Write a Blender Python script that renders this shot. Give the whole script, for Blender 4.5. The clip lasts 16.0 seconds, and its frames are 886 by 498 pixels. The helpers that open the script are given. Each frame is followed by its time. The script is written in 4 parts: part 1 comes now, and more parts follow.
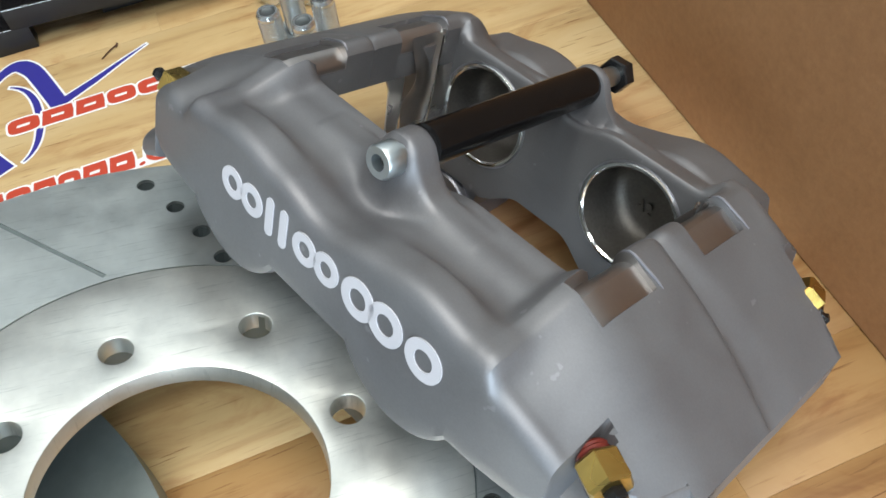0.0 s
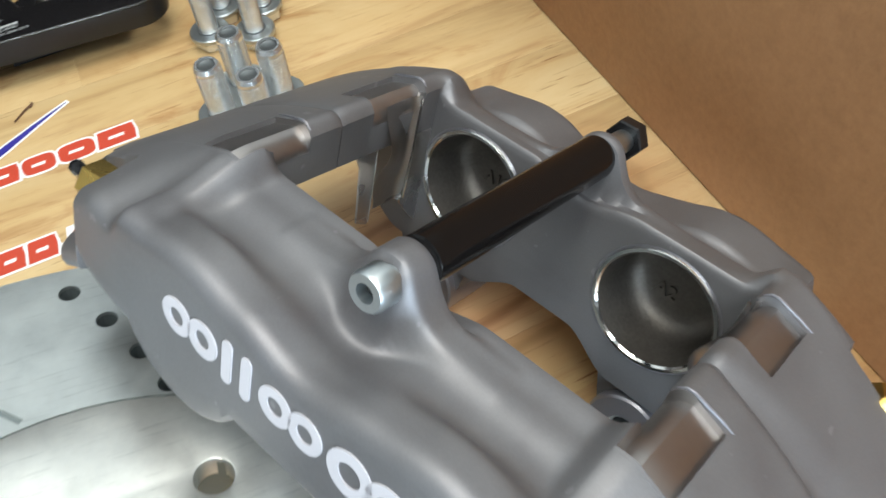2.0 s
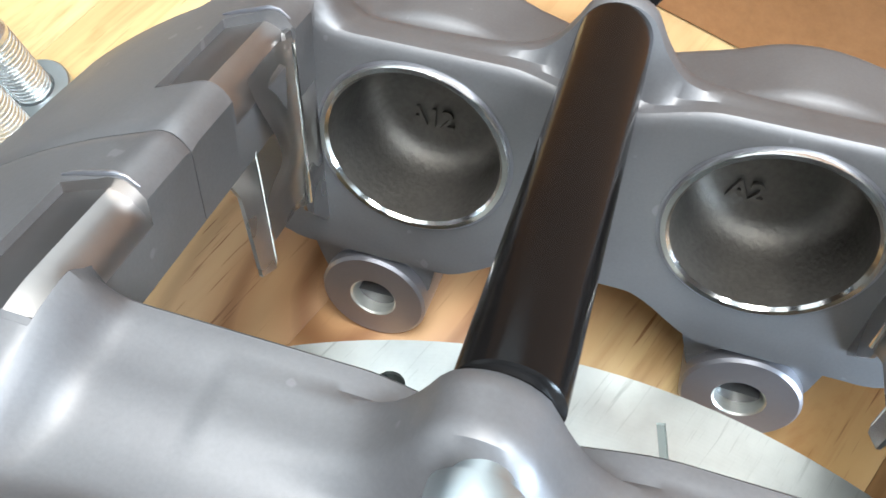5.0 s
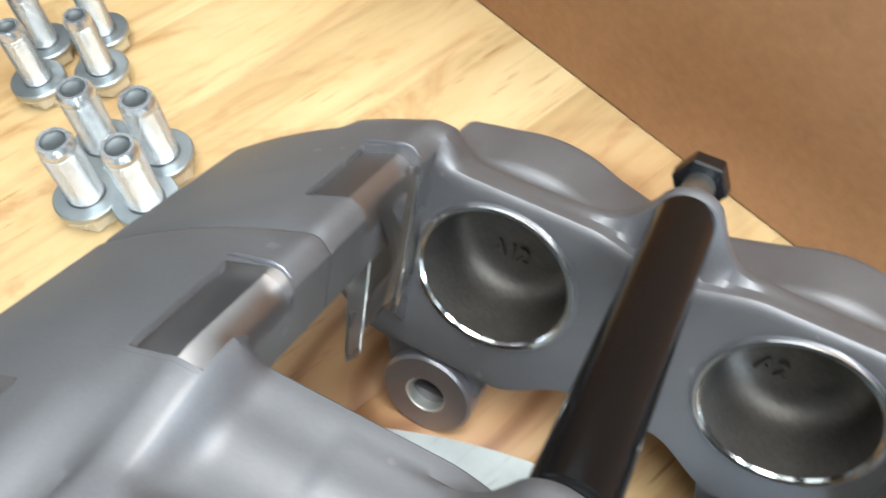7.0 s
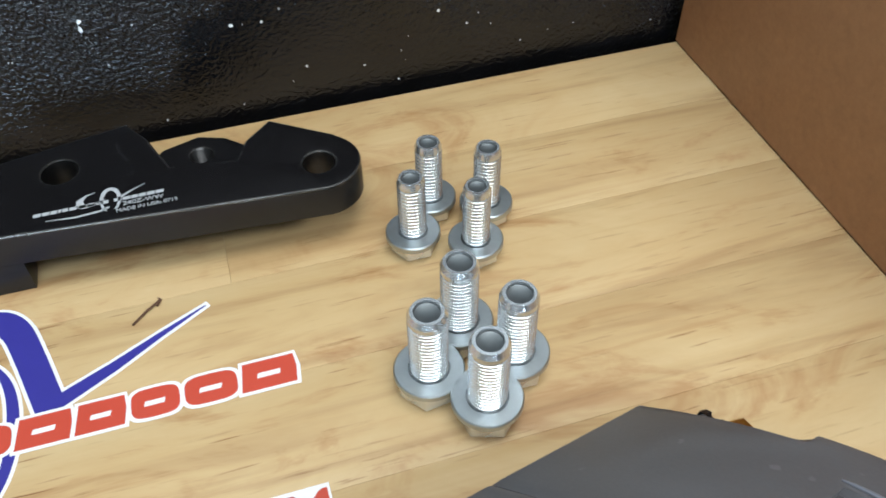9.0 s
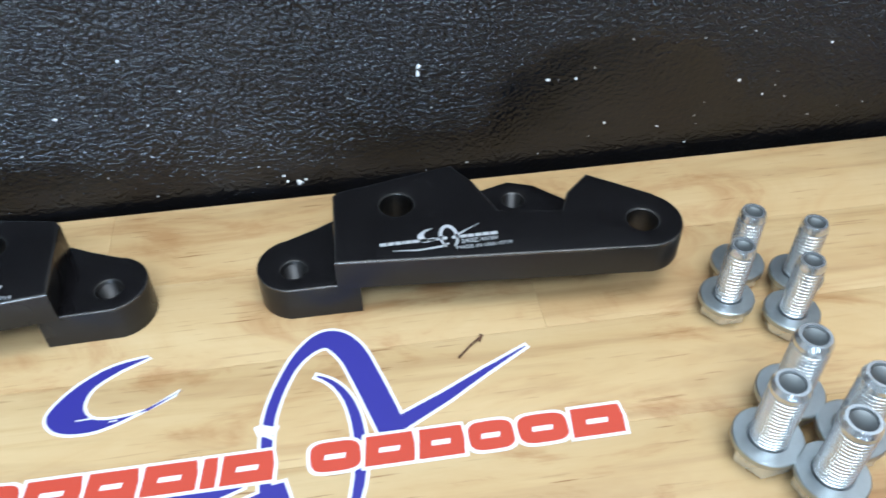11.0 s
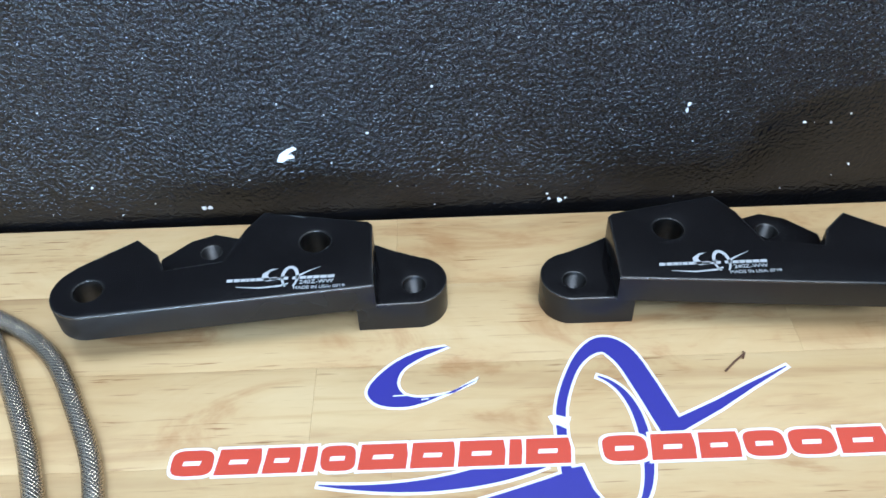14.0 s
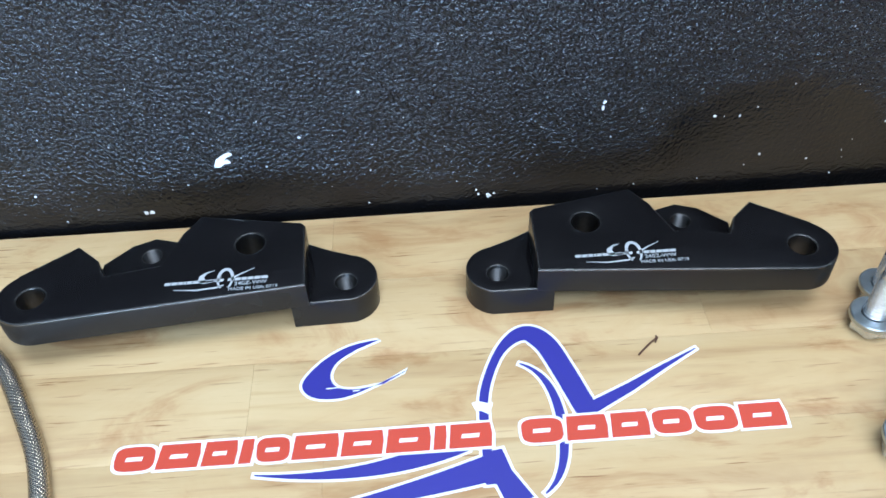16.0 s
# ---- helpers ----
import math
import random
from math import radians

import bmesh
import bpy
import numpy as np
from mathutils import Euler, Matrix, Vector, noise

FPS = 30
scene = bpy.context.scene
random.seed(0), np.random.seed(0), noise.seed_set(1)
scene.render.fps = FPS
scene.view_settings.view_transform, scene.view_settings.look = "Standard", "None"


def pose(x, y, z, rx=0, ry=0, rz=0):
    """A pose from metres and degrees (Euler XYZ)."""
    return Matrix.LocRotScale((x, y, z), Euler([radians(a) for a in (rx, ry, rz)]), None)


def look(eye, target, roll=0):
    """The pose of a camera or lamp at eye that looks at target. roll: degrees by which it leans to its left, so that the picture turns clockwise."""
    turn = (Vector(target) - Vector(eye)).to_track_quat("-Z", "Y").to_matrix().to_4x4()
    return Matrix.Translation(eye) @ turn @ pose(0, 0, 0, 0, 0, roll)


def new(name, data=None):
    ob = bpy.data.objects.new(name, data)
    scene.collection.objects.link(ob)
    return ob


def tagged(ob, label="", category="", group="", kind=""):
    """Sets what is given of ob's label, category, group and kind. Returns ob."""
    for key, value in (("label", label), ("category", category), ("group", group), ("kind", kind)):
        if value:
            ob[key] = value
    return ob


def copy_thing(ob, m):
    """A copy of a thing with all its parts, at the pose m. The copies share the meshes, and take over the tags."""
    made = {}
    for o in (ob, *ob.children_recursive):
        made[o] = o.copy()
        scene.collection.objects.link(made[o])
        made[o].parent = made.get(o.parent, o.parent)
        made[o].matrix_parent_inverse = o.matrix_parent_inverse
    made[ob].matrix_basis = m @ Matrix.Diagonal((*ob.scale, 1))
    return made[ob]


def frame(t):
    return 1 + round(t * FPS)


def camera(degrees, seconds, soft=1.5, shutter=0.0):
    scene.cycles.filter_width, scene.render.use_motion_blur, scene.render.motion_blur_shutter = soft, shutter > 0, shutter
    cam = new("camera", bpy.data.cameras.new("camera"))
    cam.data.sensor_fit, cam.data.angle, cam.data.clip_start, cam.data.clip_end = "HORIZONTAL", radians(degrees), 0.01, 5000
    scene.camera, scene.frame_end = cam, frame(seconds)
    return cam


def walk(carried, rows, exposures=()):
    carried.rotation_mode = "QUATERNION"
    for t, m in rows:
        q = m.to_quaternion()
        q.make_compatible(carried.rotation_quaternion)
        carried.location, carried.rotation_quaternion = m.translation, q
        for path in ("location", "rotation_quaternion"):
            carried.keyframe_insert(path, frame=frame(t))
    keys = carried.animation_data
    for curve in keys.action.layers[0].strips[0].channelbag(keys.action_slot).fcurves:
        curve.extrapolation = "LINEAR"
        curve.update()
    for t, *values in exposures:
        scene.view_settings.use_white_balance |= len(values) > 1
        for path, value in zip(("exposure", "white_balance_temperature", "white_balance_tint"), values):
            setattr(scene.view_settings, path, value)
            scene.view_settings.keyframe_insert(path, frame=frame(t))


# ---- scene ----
cam = camera(56.02, 16.0, soft=1.6, shutter=0.35)
PATH = [
    (0, (0.0462, -0.4887, 0.2851), (0.0958, -0.3189, 0.0428), -7.07),
    (0.5, (0.0460, -0.4853, 0.2889), (0.0914, -0.3186, 0.0436), -7.19),
    (1, (0.0447, -0.4793, 0.2913), (0.0937, -0.3109, 0.0479), -5.28),
    (1.5, (0.0486, -0.4649, 0.2854), (0.1016, -0.2933, 0.0451), -5.10),
    (2, (0.0543, -0.4341, 0.2651), (0.1212, -0.2710, 0.0225), -5.24),
    (2.5, (0.0578, -0.3917, 0.2294), (0.1349, -0.2373, -0.0160), -7.69),
    (3, (0.0630, -0.3652, 0.2157), (0.1566, -0.2331, -0.0369), -6.82),
    (3.5, (0.0580, -0.3385, 0.2037), (0.1495, -0.2304, -0.0608), -8.10),
    (4, (0.0690, -0.3368, 0.1993), (0.1531, -0.2382, -0.0712), -11.29),
    (4.2, (0.0703, -0.3381, 0.1978), (0.1533, -0.2437, -0.0746), -11.68),
    (6.3, (0.0772, -0.3540, 0.2161), (0.1614, -0.2509, -0.0528), -7.88),
    (6.5, (0.0719, -0.3531, 0.2203), (0.1584, -0.2494, -0.0477), -6.07),
    (7, (0.0594, -0.3439, 0.2265), (0.1609, -0.2221, -0.0282), -1.18),
    (7.5, (0.0430, -0.3229, 0.2249), (0.1438, -0.1768, -0.0170), 1.88),
    (8, (0.0369, -0.3069, 0.2167), (0.1117, -0.1315, -0.0149), -1.33),
    (8.2, (0.0393, -0.3030, 0.2146), (0.1098, -0.1203, -0.0127), -1.32),
    (10.3, (-0.0074, -0.2758, 0.2196), (0.0353, -0.0662, 0.0092), -1.01),
    (10.5, (-0.0210, -0.2762, 0.2187), (0.0215, -0.0635, 0.0114), -0.33),
    (11, (-0.0436, -0.2743, 0.2269), (-0.0131, -0.0610, 0.0181), -0.74),
    (11.5, (-0.0738, -0.2773, 0.2311), (-0.0548, -0.0625, 0.0225), -1.31),
    (12, (-0.1021, -0.2779, 0.2403), (-0.0923, -0.0633, 0.0309), -1.61),
    (12.5, (-0.1186, -0.2827, 0.2452), (-0.1160, -0.0648, 0.0390), -2.24),
    (13, (-0.1268, -0.2884, 0.2497), (-0.1245, -0.0730, 0.0409), -1.86),
    (13.5, (-0.1230, -0.2895, 0.2543), (-0.1246, -0.0729, 0.0468), -2.33),
    (14, (-0.1189, -0.2929, 0.2553), (-0.1192, -0.0750, 0.0490), -2.11),
    (14.5, (-0.1095, -0.2929, 0.2586), (-0.1079, -0.0768, 0.0505), -2.39),
    (15, (-0.1036, -0.2974, 0.2655), (-0.0995, -0.0802, 0.0586), -2.61),
    (15.5, (-0.0996, -0.3022, 0.2691), (-0.0945, -0.0868, 0.0603), -2.70),
    (16, (-0.0983, -0.3025, 0.2712), (-0.0908, -0.0892, 0.0604), -2.33),
]
walk(cam, [(t, look(eye, target, roll)) for t, eye, target, roll in PATH],
     exposures=[(0, -0.4, 6350, 10), (1.5, -0.33, 6350, 10), (2.5, 0.1, 6450, 10), (3.0, 0.53, 6250, 10), (4.0, 0.7, 6150, 10), (6.3, 0.7, 6050, 10), (7.0, 0.4, 6100, 10),
                (7.5, -0.05, 6050, 10), (8.2, -0.45, 6000, 10), (10.3, -0.12, 5550, 10), (12.5, -0.08, 5250, 10), (14.5, -0.06, 5050, 10), (16.0, -0.06, 5050, 10)])

# ---------------------------------------------------------------- light
world = bpy.data.worlds.new("world")
scene.world = world
world.use_nodes = True
world.node_tree.nodes["Background"].inputs[0].default_value = (0.62, 0.72, 0.85, 1)
world.node_tree.nodes["Background"].inputs[1].default_value = 0.3
scene.view_settings.exposure = 0.0


def area_lamp(name, eye, target, sx, sy, watts, color):
    lamp = bpy.data.lights.new(name, "AREA")
    lamp.shape, lamp.size, lamp.size_y, lamp.energy, lamp.color = "RECTANGLE", sx, sy, watts, color
    ob = new(name, lamp)
    ob.matrix_world = look(eye, target)
    return ob


area_lamp("ceiling_light_front", (0.15, -0.4, 1.75), (0.15, -0.39, 0), 1.2, 0.7, 29, (0.98, 0.96, 0.87))
area_lamp("ceiling_light_rear", (0.0, -1.45, 1.75), (0.0, -1.3, 0), 1.5, 0.6, 40, (0.93, 0.98, 0.97))
area_lamp("window_daylight", (-0.6, -3.45, 0.35), (-0.4, -0.2, 0.0), 2.2, 0.9, 205, (0.7, 0.87, 1.0))
area_lamp("window_daylight_side", (2.0, -3.3, 0.45), (0.1, -0.2, 0.0), 1.3, 0.9, 120, (0.7, 0.85, 1.0))


# ---------------------------------------------------------------- materials
class Nodes:
    """A node material with short calls for its common nodes."""

    def __init__(self, name, color=(0.5, 0.5, 0.5), rough=0.5, metal=0.0, **more):
        self.mat = bpy.data.materials.new(name)
        self.mat.use_nodes = True
        self.tree = self.mat.node_tree
        self.bsdf = self.tree.nodes["Principled BSDF"]
        self.set(self.bsdf, "Base Color", (*color, 1))
        self.set(self.bsdf, "Roughness", rough)
        self.set(self.bsdf, "Metallic", metal)
        for key, value in more.items():
            self.set(self.bsdf, key.replace("_", " "), value)

    def set(self, node, key, value):
        if isinstance(value, bpy.types.NodeSocket):
            self.tree.links.new(value, node.inputs[key])
        else:
            node.inputs[key].default_value = value

    def add(self, kind, **inputs):
        node = self.tree.nodes.new(kind)
        for key, value in inputs.items():
            self.set(node, key.replace("_", " "), value)
        return node

    def coords(self, scale=(1, 1, 1), world_space=False, spread=0.0):
        src = self.add("ShaderNodeNewGeometry").outputs["Position"] if world_space else self.add("ShaderNodeTexCoord").outputs["Object"]
        if spread:
            rnd = self.add("ShaderNodeObjectInfo").outputs["Random"]
            mul = self.tree.nodes.new("ShaderNodeVectorMath")
            mul.operation = "SCALE"
            mul.inputs[0].default_value = (spread, spread * 1.7, spread * 0.6)
            self.tree.links.new(rnd, mul.inputs[3])
            add = self.tree.nodes.new("ShaderNodeVectorMath")
            self.tree.links.new(src, add.inputs[0])
            self.tree.links.new(mul.outputs[0], add.inputs[1])
            src = add.outputs[0]
        return self.add("ShaderNodeMapping", Vector=src, Scale=scale).outputs[0]

    def noise(self, vec, scale, detail=4.0, rough=0.55, distort=0.0):
        return self.add("ShaderNodeTexNoise", Vector=vec, Scale=scale, Detail=detail, Roughness=rough, Distortion=distort).outputs["Fac"]

    def ramp(self, fac, *stops):
        node = self.add("ShaderNodeValToRGB", Fac=fac)
        els = node.color_ramp.elements
        while len(els) < len(stops):
            els.new(0.5)
        for el, (at, col) in zip(els, stops):
            el.position = at
            el.color = (*col, 1) if not isinstance(col, (int, float)) else (col, col, col, 1)
        return node.outputs["Color"]

    def mix(self, fac, a, b, mode="MIX"):
        node = self.tree.nodes.new("ShaderNodeMix")
        node.data_type, node.blend_type = "RGBA", mode
        for socket, value in ((node.inputs[0], fac), (node.inputs[6], a), (node.inputs[7], b)):
            if isinstance(value, bpy.types.NodeSocket):
                self.tree.links.new(value, socket)
            else:
                socket.default_value = value if isinstance(value, float) else (*value, 1)
        return node.outputs[2]

    def bump(self, height, strength, distance):
        self.set(self.bsdf, "Normal", self.add("ShaderNodeBump", Height=height, Strength=strength, Distance=distance).outputs[0])
        return self


def plain(name, color, rough, metal=0.0, grain=400.0, relief=0.00005, vary=0.12, strength=0.4, gloss=0.5):
    """A surface with grain at two scales."""
    n = Nodes(name, color, rough, metal, Specular_IOR_Level=gloss)
    vec = n.coords()
    fine, wide = n.noise(vec, grain, 5), n.noise(vec, grain / 22, 3)
    dark, light = [tuple(min(1, c * k) for c in color) for k in (1 - vary, 1 + vary)]
    n.set(n.bsdf, "Base Color", n.mix(0.35, n.ramp(wide, (0.3, dark), (0.7, light)), n.ramp(fine, (0.3, dark), (0.7, light))))
    n.set(n.bsdf, "Roughness", n.ramp(wide, (0.3, max(0.02, rough - 0.07)), (0.7, min(1, rough + 0.07))))
    n.bump(fine, strength, relief)
    return n.mat


def wood_material(name="oiled_rubberwood", tint=(1.0, 1.0, 1.0)):
    n = Nodes(name, (0.6, 0.4, 0.2), 0.42)
    vec = n.coords((1, 1, 1), True, 3.0)
    along = n.add("ShaderNodeMapping", Vector=vec, Scale=(2.2, 26, 26)).outputs[0]
    fibre = n.add("ShaderNodeMapping", Vector=vec, Scale=(14, 300, 300)).outputs[0]
    rings = n.noise(along, 1.6, 5, 0.6, 1.2)
    fine = n.noise(fibre, 2.0, 3, 0.6)
    tone = n.noise(vec, 7.0, 2)
    base = n.ramp(rings, (0.25, (0.27, 0.14, 0.05)), (0.47, (0.56, 0.4, 0.195)), (0.75, (0.65, 0.5, 0.275)))
    base = n.mix(0.35, base, n.ramp(tone, (0.3, (0.46, 0.29, 0.12)), (0.7, (0.68, 0.53, 0.3))))
    cloud = n.noise(n.add("ShaderNodeMapping", Vector=n.coords((1, 1, 1), True), Scale=(9, 22, 22)).outputs[0], 1.3, 5, 0.65, 1.5)
    base = n.mix(0.75, base, n.ramp(cloud, (0.34, (0.68, 0.5, 0.38)), (0.47, (0.94, 0.9, 0.86)), (0.62, (1.0, 1.0, 1.0))), "MULTIPLY")
    # darker heartwood rings round a knot, spread wider to paint shade under the caliper
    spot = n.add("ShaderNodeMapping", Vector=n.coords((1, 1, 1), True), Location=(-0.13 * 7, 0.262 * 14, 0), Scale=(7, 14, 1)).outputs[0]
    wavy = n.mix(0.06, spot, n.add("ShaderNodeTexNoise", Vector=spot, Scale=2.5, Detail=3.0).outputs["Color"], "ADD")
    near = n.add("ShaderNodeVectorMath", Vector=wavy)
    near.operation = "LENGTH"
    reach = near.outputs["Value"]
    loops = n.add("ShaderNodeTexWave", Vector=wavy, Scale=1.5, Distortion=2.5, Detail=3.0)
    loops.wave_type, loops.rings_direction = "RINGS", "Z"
    knot_shade = n.ramp(loops.outputs["Fac"], (0.0, (0.26, 0.115, 0.045)), (0.25, (0.42, 0.22, 0.1)), (1.0, (0.5, 0.29, 0.14)))
    base = n.mix(n.ramp(reach, (0.4, 0.95), (0.95, 0.0)), base, knot_shade)
    own = n.add("ShaderNodeObjectInfo").outputs["Random"]
    base = n.mix(0.8, base, n.ramp(own, (0.0, (0.9, 0.87, 0.83)), (1.0, (1.0, 1.0, 1.0))), "MULTIPLY")
    pores = n.ramp(fine, (0.24, (0.35, 0.22, 0.12)), (0.36, (1, 1, 1)))
    dash = n.noise(n.add("ShaderNodeMapping", Vector=vec, Scale=(45, 900, 900)).outputs[0], 1.0, 2, 0.5)
    thick = n.ramp(n.noise(vec, 22.0, 3), (0.42, 0.0), (0.6, 1.0))
    base = n.mix(thick, base, n.mix(1.0, base, n.ramp(dash, (0.27, (0.42, 0.27, 0.16)), (0.36, (1, 1, 1))), "MULTIPLY"))
    streak = n.noise(n.add("ShaderNodeMapping", Vector=vec, Scale=(5, 130, 130)).outputs[0], 1.0, 4, 0.6, 0.4)
    base = n.mix(0.45, base, n.ramp(streak, (0.28, (0.72, 0.56, 0.42)), (0.4, (1, 1, 1))), "MULTIPLY")
    n.set(n.bsdf, "Base Color", n.mix(1.0, n.mix(0.42, base, pores, "MULTIPLY"), tint, "MULTIPLY"))
    n.set(n.bsdf, "Roughness", n.ramp(fine, (0.2, 0.55), (0.7, 0.4)))
    return n.bump(fine, 0.15, 0.0003).mat


def wall_material():
    """Glossy black paint, rolled to an orange peel and brushed smooth along the foot and in one patch."""
    n = Nodes("black_orange_peel_paint", (0.012, 0.012, 0.014), 0.3, Specular_IOR_Level=0.5)
    vec = n.coords((1, 1, 1), True)
    peel = n.noise(vec, 560.0, 2, 0.5, 0.3)
    grit = n.noise(vec, 1300.0, 2, 0.5)
    wide, ragged = n.noise(vec, 60.0, 2), n.noise(vec, 38.0, 4, 0.6)
    n.set(n.bsdf, "Base Color", n.ramp(wide, (0.3, (0.003, 0.003, 0.0035)), (0.7, (0.006, 0.006, 0.007))))
    n.set(n.bsdf, "Roughness", n.ramp(wide, (0.3, 0.07), (0.7, 0.12)))
    axes = n.add("ShaderNodeSeparateXYZ", Vector=vec)

    def sum_of(a, b, k):
        node = n.tree.nodes.new("ShaderNodeMath")
        node.operation = "MULTIPLY_ADD"
        for socket, value in zip(node.inputs, (b, k, a)):
            if isinstance(value, bpy.types.NodeSocket):
                n.tree.links.new(value, socket)
            else:
                socket.default_value = value
        return node.outputs[0]

    foot = n.ramp(sum_of(axes.outputs["Z"], ragged, 0.045), (0.028, 0.0), (0.072, 1.0))
    near = n.add("ShaderNodeVectorMath", Vector=n.add("ShaderNodeMapping", Vector=vec, Location=(-0.07 * 11, 0, -0.022 * 17), Scale=(11, 0, 17)).outputs[0])
    near.operation = "LENGTH"
    patch = n.ramp(sum_of(near.outputs["Value"], ragged, 0.6), (0.85, 0.0), (1.35, 1.0))
    rolled = n.mix(1.0, foot, patch, "MULTIPLY")
    rolled = n.ramp(rolled, (0.0, 0.28), (1.0, 1.0))
    height = n.mix(0.18, n.ramp(peel, (0.25, 0.0), (0.75, 1.0)), n.ramp(grit, (0.2, 0.0), (0.8, 1.0)))
    return n.bump(n.mix(1.0, height, rolled, "MULTIPLY"), 1.0, 0.0012).mat


def board_material():
    n = Nodes("brown_hardboard", (0.3, 0.14, 0.06), 0.48)
    vec = n.coords((1, 1, 1), True)
    fibre, spots, wide = n.noise(vec, 260, 6, 0.7), n.noise(vec, 90, 4, 0.7, 0.6), n.noise(vec, 9, 3)
    base = n.ramp(wide, (0.3, (0.275, 0.129, 0.052)), (0.7, (0.347, 0.170, 0.073)))
    base = n.mix(0.4, base, n.ramp(spots, (0.3, (0.224, 0.103, 0.043)), (0.5, (0.326, 0.154, 0.066)), (0.75, (0.407, 0.206, 0.095))))
    n.set(n.bsdf, "Base Color", n.mix(0.3, base, n.ramp(fibre, (0.3, (0.204, 0.092, 0.041)), (0.7, (0.427, 0.226, 0.101)))))
    return n.bump(fibre, 0.3, 0.0006).mat


def brushed(name, color, rough, turn_scale=90.0, metal=1.0):
    """Machined metal with turning marks round the local z axis."""
    n = Nodes(name, color, rough, metal)
    vec = n.coords()
    wave = n.add("ShaderNodeTexWave", Vector=vec, Scale=turn_scale * 4, Distortion=0.4, Detail=2.0)
    wave.wave_type, wave.rings_direction = "RINGS", "Z"
    blot = n.noise(vec, 38, 5, 0.65)
    n.set(n.bsdf, "Roughness", n.ramp(blot, (0.3, rough - 0.06), (0.7, rough + 0.1)))
    turned = n.ramp(blot, (0.25, tuple(c * 0.72 for c in color)), (0.7, color))
    scuff = n.ramp(n.noise(n.add("ShaderNodeMapping", Vector=vec, Rotation=(0, 0, 0.6), Scale=(40, 900, 40)).outputs[0], 1.0, 4, 0.7), (0.3, (0.62, 0.64, 0.64)), (0.42, (1, 1, 1)))
    other = n.ramp(n.noise(n.add("ShaderNodeMapping", Vector=vec, Rotation=(0, 0, -0.9), Scale=(50, 1100, 50)).outputs[0], 1.0, 4, 0.7), (0.28, (0.66, 0.68, 0.68)), (0.38, (1, 1, 1)))
    n.set(n.bsdf, "Base Color", n.mix(0.7, n.mix(0.7, turned, scuff, "MULTIPLY"), other, "MULTIPLY"))
    return n.bump(wave.outputs["Fac"], 0.035, 0.0001).mat


def cast_material():
    """Grey anodised casting: fine pitted grain, faint blotches and small scuffs."""
    n = Nodes("grey_anodised_cast_aluminium", (0.18, 0.178, 0.186), 0.5, 0.6)
    vec = n.coords()
    fine, pits, wide = n.noise(vec, 1500, 4, 0.6), n.noise(vec, 420, 3, 0.6), n.noise(vec, 34, 4, 0.6, 0.5)
    base = n.ramp(wide, (0.3, (0.155, 0.15, 0.158)), (0.5, (0.178, 0.176, 0.184)), (0.72, (0.2, 0.198, 0.206)))
    base = n.mix(0.16, base, n.ramp(fine, (0.3, (0.13, 0.13, 0.136)), (0.7, (0.23, 0.228, 0.236))))
    specks = n.ramp(n.noise(vec, 190, 2, 0.4), (0.24, (1.5, 1.5, 1.5)), (0.27, (1, 1, 1)))
    n.set(n.bsdf, "Base Color", n.mix(0.6, base, specks, "MULTIPLY"))
    n.set(n.bsdf, "Roughness", n.ramp(wide, (0.3, 0.42), (0.7, 0.55)))
    return n.bump(n.mix(0.5, n.ramp(fine, (0.0, 0.0), (1.0, 1.0)), n.ramp(pits, (0.3, 0.0), (0.6, 1.0))), 0.2, 0.0001).mat


